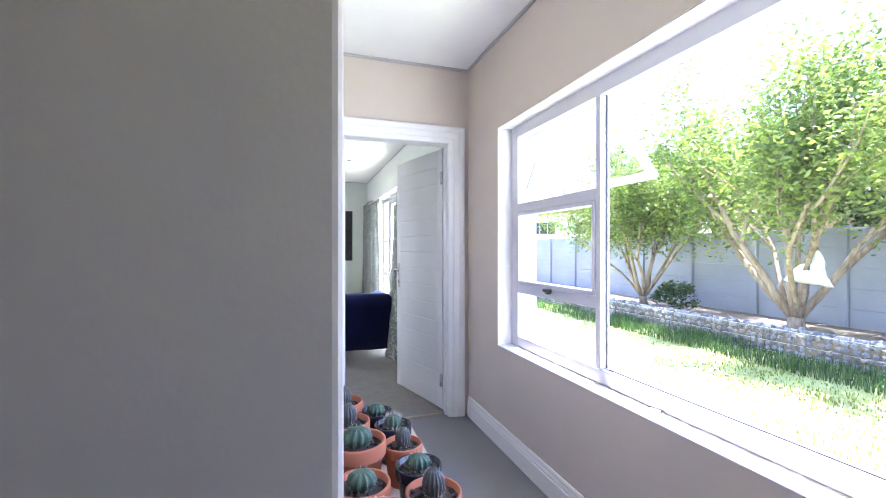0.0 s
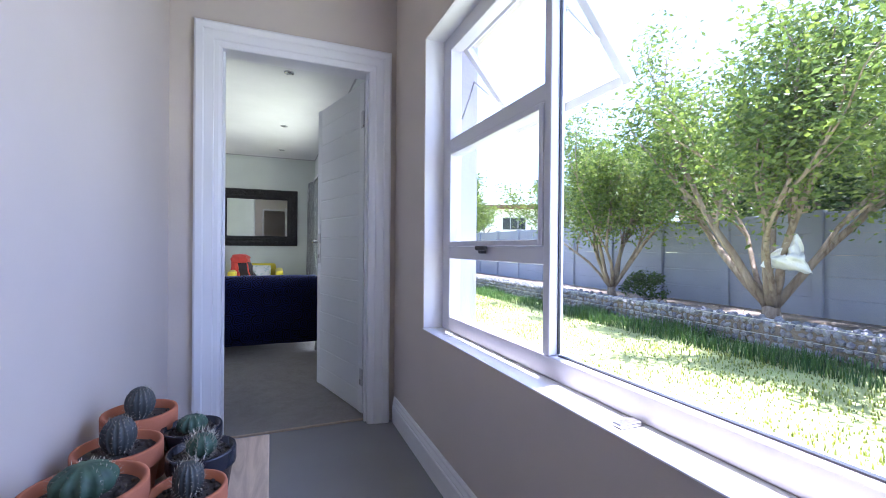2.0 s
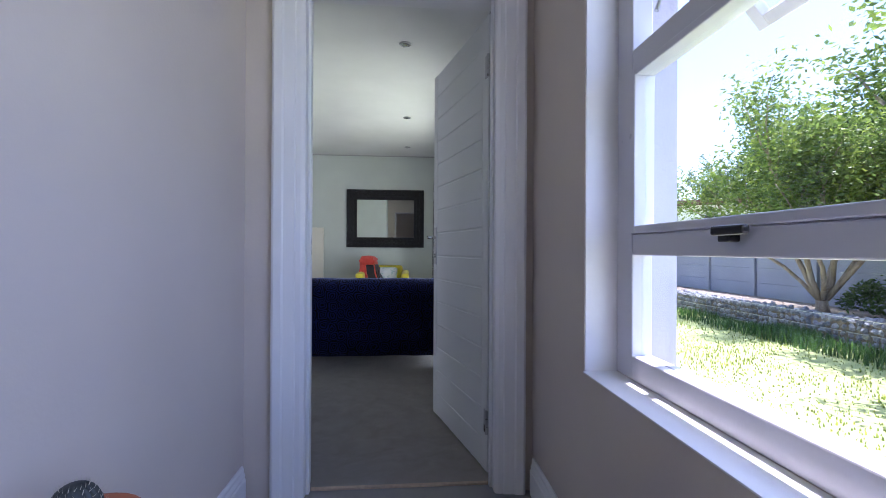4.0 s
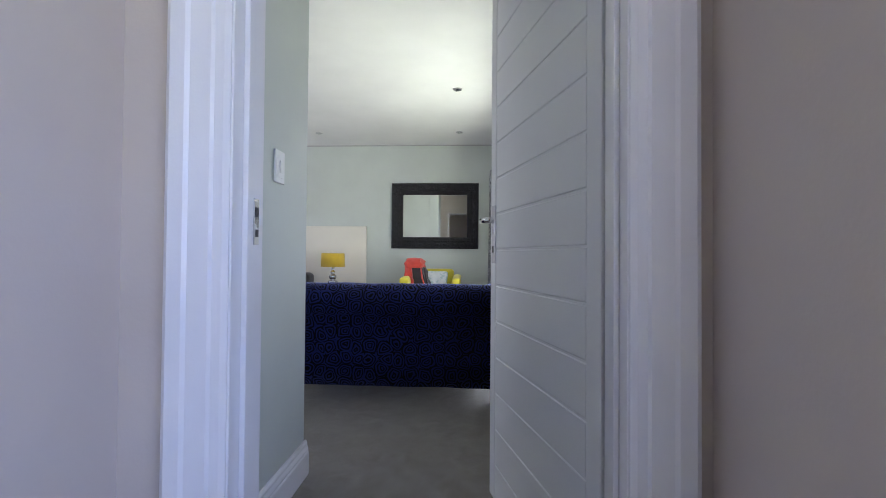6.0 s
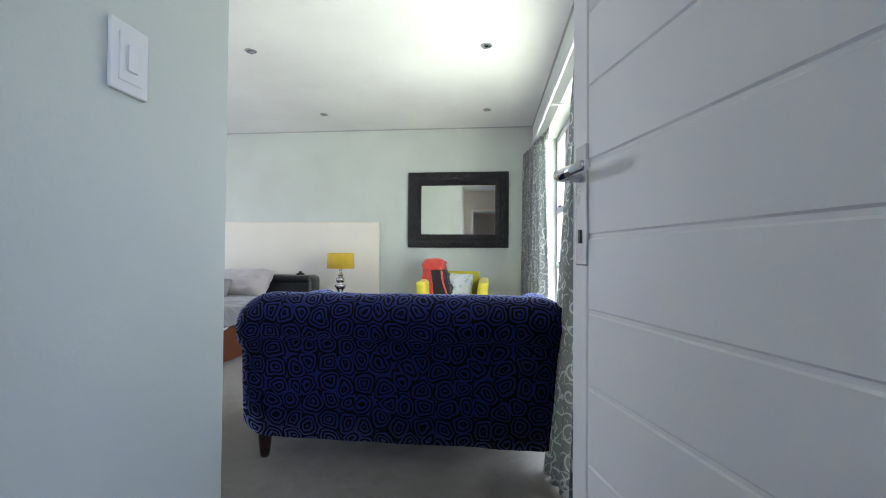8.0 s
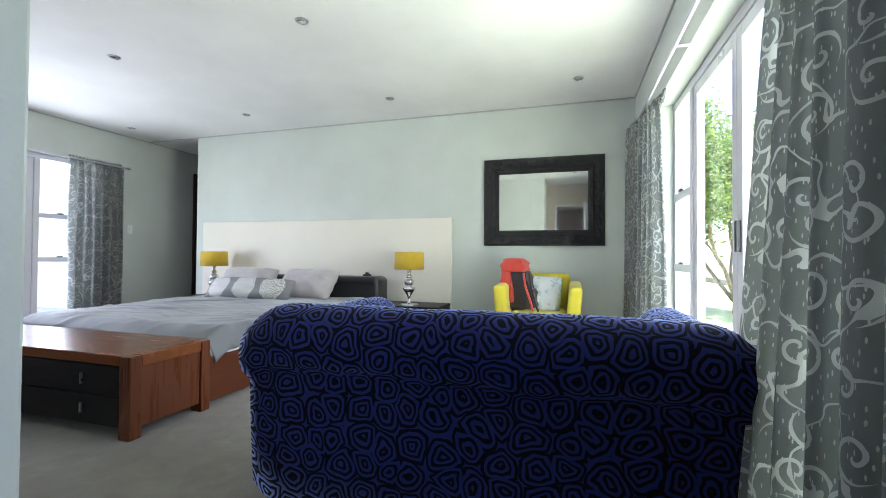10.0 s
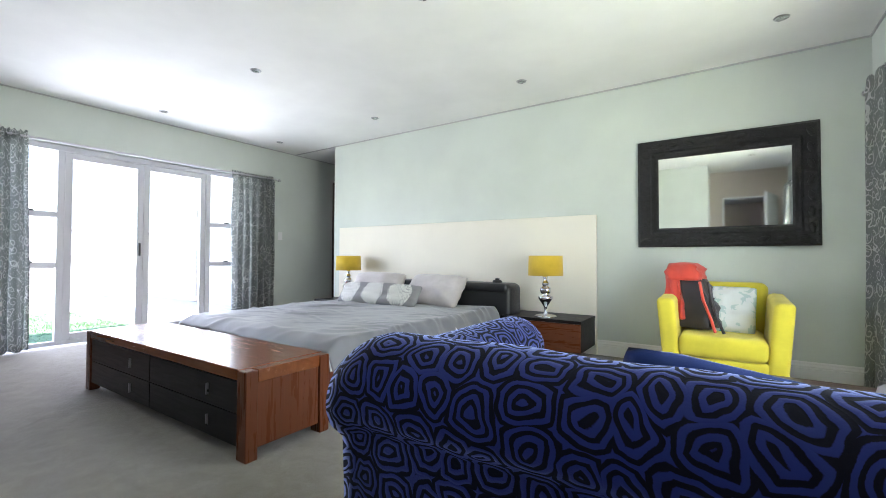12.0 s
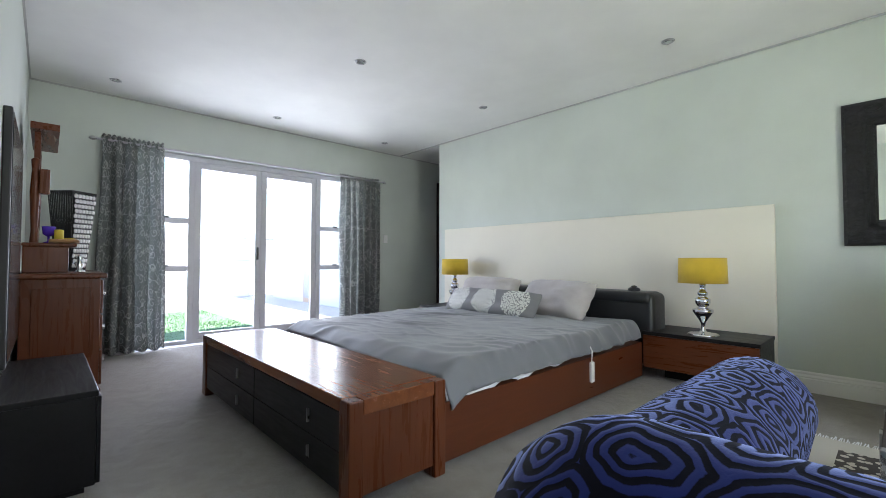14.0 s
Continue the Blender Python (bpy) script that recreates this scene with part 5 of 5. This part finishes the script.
def cactus_pot(x, y, r, h, terracotta, kind, seed):
    rng = random.Random(seed)
    h, r = h * 1.34, r * 0.96
    x += 0.022 if x < 0.7 else -0.018
    lab = ("terracotta pot" if terracotta else "dark glazed pot") + (" with a ribbed green cactus" if kind == 0 else " with a round grey cactus" if kind == 1 else " with a spiny cactus cluster")
    p = thing("cactus_pot", (x, y, BT), lab + " on the bench", "potted cactus", "cactus pots on the bench", rng.uniform(0, 90))
    m = M_TERRA if terracotta else M_POTBLACK
    rim = h * 0.72
    part("pot", lathe([(r * 0.68, 0.0), (r * 0.70, 0.004), (r * 0.90, rim), (r * 0.99, rim + 0.002), (r, rim + 0.006), (r, h - 0.004), (r * 0.985, h), (r * 0.90, h), (r * 0.88, h * 0.86), (0.0001, h * 0.85)], 28), m, p, "", True)
    so = bmesh.new()
    bmesh.ops.create_circle(so, cap_ends=True, radius=r * 0.87, segments=24, matrix=Matrix.Translation((0, 0, h * 0.875)))
    part("soil", so, M_POTSOIL, p)
    gr = bmesh.new()
    for k in range(40):
        a, q = rng.uniform(0, 6.283), r * 0.83 * math.sqrt(rng.random())
        s = rng.uniform(0.003, 0.008)
        bmesh.ops.create_icosphere(gr, subdivisions=1, radius=s, matrix=Matrix.Translation((q * math.cos(a), q * math.sin(a), h * 0.875 + s * 0.4)))
    part("gravel", gr, M_POTSOIL, p)["kind"] = "stuff"
    bm = bmesh.new()
    ribs = 11 if kind != 1 else 16
    cr, ch = (r * 0.46, r * 0.60) if kind == 0 else (r * 0.38, r * 0.90) if kind == 1 else (r * 0.42, r * 0.66)
    n, rows = ribs * 4, 12
    rings = []
    for j in range(rows + 1):
        t = j / rows * math.pi * 0.86 + 0.14
        rr, zz = cr * math.sin(math.pi - t) if j else cr * 0.5, ch * (1 - math.cos(t)) * 0.55
        ring = []
        for i in range(n):
            a = 2 * math.pi * i / n
            k = 1 + (0.14 if kind == 0 else 0.07) * math.cos(ribs * a)
            ring.append(bm.verts.new((rr * k * math.cos(a), rr * k * math.sin(a), h * 0.87 + zz)))
        rings.append(ring)
    for a, b in zip(rings, rings[1:]):
        for i in range(n):
            bm.faces.new((a[i], a[(i + 1) % n], b[(i + 1) % n], b[i]))
    bm.faces.new(rings[-1])
    part("cactus", bm, M_CACTUS if kind != 1 else M_CACTUS2, p, "", True)
    sp = bmesh.new()
    for i in range(ribs):
        for j in range(3, rows):
            base = rings_at(cr, ch, ribs, i, j, rows, h, 0.14 if kind == 0 else 0.07)
            out = Vector((base.x, base.y, base.z - h * 0.87 - ch * 0.4)).normalized()
            for q in range(2 if kind < 2 else 4):
                d = (out + Vector((rng.uniform(-0.7, 0.7), rng.uniform(-0.7, 0.7), rng.uniform(-0.4, 0.8)))).normalized()
                tip = base + d * (0.009 if kind < 2 else 0.022)
                e = d.cross(Vector((0.3, 0.2, 1))).normalized() * 0.0007
                sp.faces.new([sp.verts.new(v) for v in (base - e, base + e, tip)])
    part("spines", sp, M_SPINE, p, "short straw-coloured spines")["kind"] = "stuff"
    return p


def rings_at(cr, ch, ribs, i, j, rows, h, bulge):
    t = j / rows * math.pi * 0.86 + 0.14
    rr, zz, a = cr * math.sin(math.pi - t) * (1 + bulge), ch * (1 - math.cos(t)) * 0.55, 2 * math.pi * i / ribs
    return Vector((rr * math.cos(a), rr * math.sin(a), h * 0.87 + zz))


for spec in ((0.622, 3.44, 0.094, 0.137, True, 1, 1), (0.625, 3.25, 0.095, 0.125, True, 1, 2), (0.635, 3.02, 0.108, 0.14, True, 0, 3), (0.62, 2.78, 0.092, 0.12, True, 0, 4),
             (0.63, 2.55, 0.105, 0.14, True, 0, 5), (0.80, 3.37, 0.078, 0.11, False, 0, 6), (0.845, 3.21, 0.080, 0.11, False, 2, 7), (0.845, 3.03, 0.076, 0.11, True, 1, 8),
             (0.86, 2.86, 0.082, 0.11, False, 0, 9), (0.855, 2.67, 0.088, 0.12, True, 1, 10), (0.83, 2.46, 0.085, 0.12, False, 0, 11), (0.64, 2.31, 0.10, 0.13, True, 1, 12)):
    cactus_pot(*spec)


# ---- garden ----
GZ = -0.12
gm = bmesh.new()
bmesh.ops.create_grid(gm, x_segments=1, y_segments=1, size=220, matrix=Matrix.Translation((0, 0, GZ)))
structure("ground", gm, M_LAWN, "lawn and ground reaching the horizon")
structure("soil_bed", box(6.62, 8.02, -8, 26, GZ, 0.10, 0.02), M_SOIL, "dry soil bed behind the stone edging")


def blades(name, n, region, hgt, seed, mat, label):
    """Grass: single bent blades."""
    rng = np.random.default_rng(seed)
    x = rng.uniform(region[0], region[1], n)
    y = rng.uniform(region[2], region[3], n)
    tuft = np.sin(x * 3.1 + 1.7 * np.sin(y * 1.3)) * np.sin(y * 2.3 + x) * 0.5 + 0.5
    keep = rng.random(n) < 0.35 + 0.65 * tuft
    x, y, tuft = x[keep], y[keep], tuft[keep]
    m = len(x)
    h = hgt * (0.5 + 0.9 * tuft) * rng.uniform(0.6, 1.3, m)
    a = rng.uniform(0, 6.283, m)
    lean = rng.uniform(0.1, 0.6, m) * h
    w = 0.006 + 0.05 * h * 0.12
    dx, dy = np.cos(a), np.sin(a)
    b = np.stack([x, y, np.full(m, GZ)], 1)
    sx = np.stack([-dy * w, dx * w, np.zeros(m)], 1)
    mid = b + np.stack([dx * lean * 0.3, dy * lean * 0.3, h * 0.6], 1)
    tip = b + np.stack([dx * lean, dy * lean, h], 1)
    v = np.concatenate([b - sx, b + sx, mid + sx * 0.7, mid - sx * 0.7, tip])
    i = np.arange(m)
    faces = [tuple(f) for f in np.stack([i, i + m, i + 2 * m, i + 3 * m], 1)] + [tuple(f) for f in np.stack([i + 3 * m, i + 2 * m, i + 4 * m], 1)]
    me = bpy.data.meshes.new(name)
    me.from_pydata(v.tolist(), [], faces)
    me.materials.append(mat)
    return tagged(new(name, me), label, "grass", "", "stuff")


blades("grass", 30000, (2.2, 6.2, 1.5, 12.0), 0.026, 1, M_GRASS, "short sunlit lawn grass")
blades("tall_grass", 9000, (5.55, 6.3, 1.0, 13.0), 0.13, 2, M_WEED, "dark green weeds along the stone edging")


def stone_mesh(seed):
    rng = random.Random(seed)
    bm = bmesh.new()
    bmesh.ops.create_icosphere(bm, subdivisions=1, radius=1.0)
    for v in bm.verts:
        v.co *= rng.uniform(0.75, 1.1)
    me = bpy.data.meshes.new("stone")
    bm.to_mesh(me)
    bm.free()
    me.materials.append(M_STONE)
    return me


gab = thing("gabion_edging", (6.42, 7.0, GZ + 0.03), "low gabion wall of blue-grey stones in wire", "gabion wall")
gab["kind"] = "structure"
core = part("core", box(-0.15, 0.15, -9.5, 12, 0.0, 0.26), M_SOIL, gab)
kinds = [stone_mesh(k) for k in range(8)]
rng = random.Random(4)
count = 0
rest = bmesh.new()
for row in range(4):
    for col in range(215):
        y = -6.5 + col * 0.085 + rng.uniform(-0.02, 0.02)
        place = Vector((-0.16 + 0.02 * rng.random(), y, 0.04 + row * 0.075 + rng.uniform(-0.012, 0.012)))
        scale = Vector((0.045, rng.uniform(0.036, 0.058), rng.uniform(0.03, 0.045)))
        m = Matrix.LocRotScale(place, Euler((rng.uniform(0, 6), rng.uniform(-0.4, 0.4), rng.uniform(-0.4, 0.4))), scale)
        if -3.4 < y < 3.0 and count < 300:
            s = new("stone", kinds[rng.randrange(8)])
            s.parent = gab
            s.matrix_local = m
            count += 1
        else:
            bmesh.ops.create_icosphere(rest, subdivisions=1, radius=1.0, matrix=m)
topr = random.Random(14)
for col in range(420):
    bmesh.ops.create_icosphere(rest, subdivisions=1, radius=1.0, matrix=Matrix.LocRotScale((topr.uniform(-0.15, 0.15), -6.5 + col * 0.044, 0.275 + topr.uniform(-0.01, 0.015)), Euler((topr.uniform(0, 6), 0, topr.uniform(0, 6))), (0.05, 0.055, 0.035)))
r = part("stones", rest, M_STONE, gab, "loose blue-grey stones")
r["kind"] = "stuff"
wire = bmesh.new()
for z in (0.02, 0.15, 0.31):
    tube([(-0.212, -9, z), (-0.212, 12, z)], 0.005, 5, wire)
part("wire", wire, M_STEEL, gab, "thin steel wire")
for k, x in enumerate((6.72, 6.86)):
    pipe = thing("hose_pipe", (x, 6.0, 0.10), "pale irrigation pipe lying along the bed", "pipe", "irrigation pipes")
    part("tube", tube([(0.02 * math.sin(y * 0.7 + k), y, 0.028) for y in range(-7, 9)], 0.022, 8), M_FRAME, pipe, "", True)

# precast concrete fence
fence = thing("garden_wall", (8.1, 6.9, 0.06), "grey-blue precast concrete garden wall", "garden wall")
fence["kind"] = "structure"
PH = 0.30
for k in range(-8, 14):
    y = k * 1.31
    part("post", box(-0.05, 0.07, y - 0.065, y + 0.065, 0, 1.53, 0.008), M_FENCE, fence)
    for j in range(5):
        part("panel", box(0.0, 0.045, y + 0.066, y + 1.31 - 0.066, j * PH + 0.001, (j + 1) * PH - 0.002, 0.005, None, 1), M_FENCE, fence)


def leaves(name, centres, per, spread, size, seed, mat, parent, label):
    """Crown: many small pointed leaves in clumps."""
    rng = np.random.default_rng(seed)
    c = np.repeat(np.array(centres), per, axis=0)
    n = len(c)
    d = rng.normal(size=(n, 3))
    d /= np.linalg.norm(d, axis=1)[:, None]
    p = c + d * (rng.random((n, 1)) ** 0.6) * spread * rng.uniform(0.6, 1.2, (n, 1))
    a = rng.normal(size=(n, 3))
    a[:, 2] = a[:, 2] * 0.5 - 0.2
    a /= np.linalg.norm(a, axis=1)[:, None]
    b = np.cross(a, rng.normal(size=(n, 3)))
    b /= np.linalg.norm(b, axis=1)[:, None]
    L = size * rng.uniform(0.6, 1.3, (n, 1))
    v = np.concatenate([p - a * L * 0.5, p + b * L * 0.22, p + a * L * 0.5, p - b * L * 0.22])
    i = np.arange(n)
    me = bpy.data.meshes.new(name)
    me.from_pydata(v.tolist(), [], [tuple(f) for f in np.stack([i, i + n, i + 2 * n, i + 3 * n], 1)])
    me.materials.append(mat)
    ob = new(name, me)
    ob.parent = parent
    ob["label"] = label
    return ob


def tree(place, stems, height, reach, per, size, seed, label, mat, start=1.0, thick=0.085, drop=0.0):
    """Several crooked stems from one base, forking twice, with leaf clumps on the twigs."""
    rng = random.Random(seed)
    t = thing("tree", place, label, "tree", "garden trees")
    bm, tips = bmesh.new(), []
    tube([(0.02, 0, -0.05), (0, 0, 0.12), (0.0, 0.02, 0.34)], [thick * 2.2, thick * 1.7, thick * 1.3], 12, bm)
    part("trunk", bm, M_BARK, t, "", True)

    def branch(p, d, length, r, depth, owner):
        steps = 6
        pts, rad = [Vector(p)], [r]
        d = Vector(d).normalized()
        for k in range(steps):
            d = (d + Vector((rng.uniform(-0.24, 0.24), rng.uniform(-0.24, 0.24), rng.uniform(-0.04, 0.2)))).normalized()
            pts.append(pts[-1] + d * length / steps)
            rad.append(r * (1 - 0.5 * (k + 1) / steps))
        b = bmesh.new()
        tube(pts, rad, 8 if depth < 2 else 5, b)
        ob = part("limb" if depth == 0 else "branch", b, M_BARK, owner, "", True)
        if depth >= 1:
            for q in pts[2:]:
                if q.z > start:
                    tips.append(q + Vector((rng.uniform(-0.15, 0.15), rng.uniform(-0.15, 0.15), rng.uniform(-0.1, 0.2))))
        if depth < 2:
            for k in range(3 if depth == 0 else 3):
                at = pts[3 + k] if depth == 0 else pts[2 + k * 2]
                nd = (d + Vector((rng.uniform(-0.9, 0.9), rng.uniform(-0.9, 0.9), rng.uniform(0.0, 0.7)))).normalized()
                branch(at, nd, length * rng.uniform(0.5, 0.7), r * 0.5, depth + 1, ob if depth == 0 else owner)

    for k in range(stems):
        a = 2 * math.pi * (k + rng.uniform(-0.2, 0.2)) / stems
        out = rng.uniform(0.3, 0.62) * reach
        branch((0.05 * math.cos(a), 0.05 * math.sin(a), 0.22), (out * math.cos(a), out * math.sin(a), 1.0), height * rng.uniform(0.55, 0.68), thick * rng.uniform(0.6, 1.0), 0, t)
    leaves("crown", [tuple(q) for q in tips], per, 0.42, size, seed, mat, t, "dense small green leaves")
    return t


tree((7.0, 5.55, 0.09), 10, 3.6, 1.75, 62, 0.082, 21, "many-stemmed garden tree with small bright leaves", M_LEAF, 1.15, 0.06)
tree((7.0, 8.35, 0.09), 9, 2.9, 1.35, 62, 0.075, 22, "smaller many-stemmed tree by the garden wall", M_LEAF, 0.8, 0.045)
tree((7.05, 2.3, 0.09), 9, 3.7, 1.6, 64, 0.082, 23, "tall garden tree growing by the wall", M_LEAF, 1.2, 0.06)
tree((4.0, 14.2, GZ), 6, 3.6, 1.0, 160, 0.085, 24, "leafy shrub-like tree beyond the lawn", M_LEAF, 0.3, 0.05)
tree((7.6, 17.5, GZ), 6, 3.6, 1.1, 90, 0.13, 25, "leafy tree far down the garden", M_LEAF, 0.6)
for k, (x, y, h) in enumerate(((11.5, 4.0, 4.4), (12.5, 8.0, 4.2), (12.0, 12.5, 4.0), (19.5, 21.0, 6.5), (24.5, 30.5, 7.5), (11.0, 31.0, 6.0))):
    tree((x, y, GZ), 5, h, 1.2, 60, 0.19, 30 + k, "dark leafy tree behind the garden wall", M_LEAF2, 1.2, 0.10)
sh = thing("shrub", (7.2, 7.75, 0.1), "low dark green shrub at the wall's foot", "shrub")
rng = random.Random(3)
leaves("foliage", [(rng.uniform(-0.25, 0.25), rng.uniform(-0.3, 0.3), rng.uniform(0.08, 0.45)) for _ in range(22)], 60, 0.14, 0.07, 5, M_LEAF2, sh, "small dark leaves")
lit = bmesh.new()
rng = random.Random(17)
for k in range(260):
    x, y, s = rng.uniform(6.7, 7.9), rng.uniform(1.5, 13), rng.uniform(0.02, 0.06)
    a = rng.uniform(0, 6.28)
    c, d = Vector((x, y, 0.106 + rng.uniform(0, 0.02))), Vector((math.cos(a) * s, math.sin(a) * s, rng.uniform(0, 0.02)))
    e = Vector((-d.y, d.x, 0.01)) * 0.4
    lit.faces.new([lit.verts.new(q) for q in (c - d, c + e, c + d, c - e)])
tagged(part("leaf_litter", lit, M_LOG, None), "dry fallen leaves on the soil bed", "leaf litter", "", "stuff")
bag = pillow(0.38, 0.44, 0.2, 20, 0.12, 31)
for v in bag.verts:
    n3 = noise.noise_vector(v.co * 5.0)
    v.co += n3 * 0.07 + noise.noise_vector(v.co * 14.0) * 0.025
    v.co.x *= 0.25 + 1.0 * max(0.0, min(1.0, (0.24 - v.co.y) / 0.44))
bagob = part("plastic_bag", bag, M_BAG, None, "", True)
bagob.matrix_world = pose(6.78, 5.22, 0.98, 75, 10, -70)
tagged(bagob, "crumpled white plastic bag caught in the tree", "plastic bag")


# ---- neighbouring houses ----
def far_house(place, w, d, h, wall_mat, roof_mat, label, rz, gable):
    b = thing("house", place, label, "house", "neighbouring houses", rz)
    part("wall", box(-w / 2, w / 2, -d / 2, d / 2, 0, h), wall_mat, b)
    if gable:
        part("roof", sweep([(-d / 2 - 0.5, h), (d / 2 + 0.5, h), (0, h + d * 0.28)], -w / 2 - 0.4, w / 2 + 0.4, "x"), roof_mat, b)
    else:
        part("roof", box(-w / 2 - 0.5, w / 2 + 0.5, -d / 2 - 0.5, d / 2 + 0.5, h, h + 0.25, 0.02), roof_mat, b)
    for k in range(3):
        x = -w / 2 + w * (k + 0.5) / 3
        wd = part("window", box(x - 0.75, x + 0.75, -d / 2 - 0.03, -d / 2 + 0.02, h - 1.35, h - 0.5, 0.01), M_FRAME, b)
        for q in range(3):
            part("pane", box(x - 0.70 + q * 0.48, x - 0.26 + q * 0.48, -d / 2 - 0.045, -d / 2 - 0.031, h - 1.29, h - 0.56), M_DARKWIN, wd, "dark window pane")
    return b


far_house((16.6, 28.0, GZ), 8.0, 6.0, 3.6, M_HOUSEW, M_ROOF, "white flat-roofed house beyond the garden", -28, False)
far_house((17.5, 7.6, GZ), 10.0, 7.0, 3.2, M_PEACH, M_ROOF, "peach rendered house behind the garden wall", 90, True)

# ---- patio on the other side ----
structure("patio_paving", box(-14.0, XL - 0.22, 3.5, 14.0, GZ, -0.03), M_PAVE, "pale sunlit patio paving")
structure("patio_lawn", box(-8.6, -5.3, 5.2, 8.05, -0.03, -0.012, 0.004), M_TURF, "square of green lawn set in the patio")
pl = blades("patio_grass", 9000, (-8.55, -5.35, 5.25, 8.0), 0.018, 7, M_TURFBLADE, "short green patio lawn grass")
pl.location.z = 0.11
structure("patio_wall", box(-12.6, -12.35, 3.5, 14.0, -0.03, 1.55, 0.01), M_HOUSEW, "white rendered patio wall")
wing = thing("house_wing", (-8.6, 12.2, -0.03), "white rendered wing of the house across the patio", "house wing")
part("wall", box(-2.2, 3.3, -2.0, 1.6, 0, 2.75), M_HOUSEW, wing)
part("roof", box(-2.7, 3.4, -2.5, 1.7, 2.75, 2.92, 0.02), M_TRIM, wing)
part("fascia", box(-2.72, 3.42, -2.53, -2.505, 2.70, 2.95), M_CORNICE, wing, "grey fascia board")
wd = part("door", box(-0.35, 0.1, -2.05, -2.001, 0.02, 2.05, 0.006), M_PEACH, wing, "pale timber door frame")
part("pane", box(-0.28, 0.03, -2.065, -2.051, 0.12, 1.95), M_CORNICE, wd, "grey door panel")
part("window_frame", box(1.2, 2.4, -2.04, -2.001, 0.9, 1.95, 0.006), M_CORNICE, wing)
structure("wall_coping", box(-12.66, -12.29, 3.5, 14.0, 1.551, 1.61, 0.008), M_CORNICE, "grey coping on the patio wall")
un = thing("braai_unit", (-11.9, 9.3, -0.03), "white built barbecue unit with dark counter", "barbecue")
part("body", box(-0.4, 0.4, -0.55, 0.55, 0, 0.95, 0.01), M_HOUSEW, un)
part("counter", box(-0.44, 0.44, -0.6, 0.6, 0.951, 0.99, 0.006), M_CORNICE, un)
sh = thing("shrub", (-8.3, 6.6, -0.01), "low green groundcover on the patio lawn", "shrub")
rng = random.Random(13)
leaves("foliage", [(rng.uniform(-0.5, 0.5), rng.uniform(-0.5, 0.5), rng.uniform(0.03, 0.25)) for _ in range(26)], 70, 0.18, 0.07, 15, M_LEAF, sh, "small bright leaves")
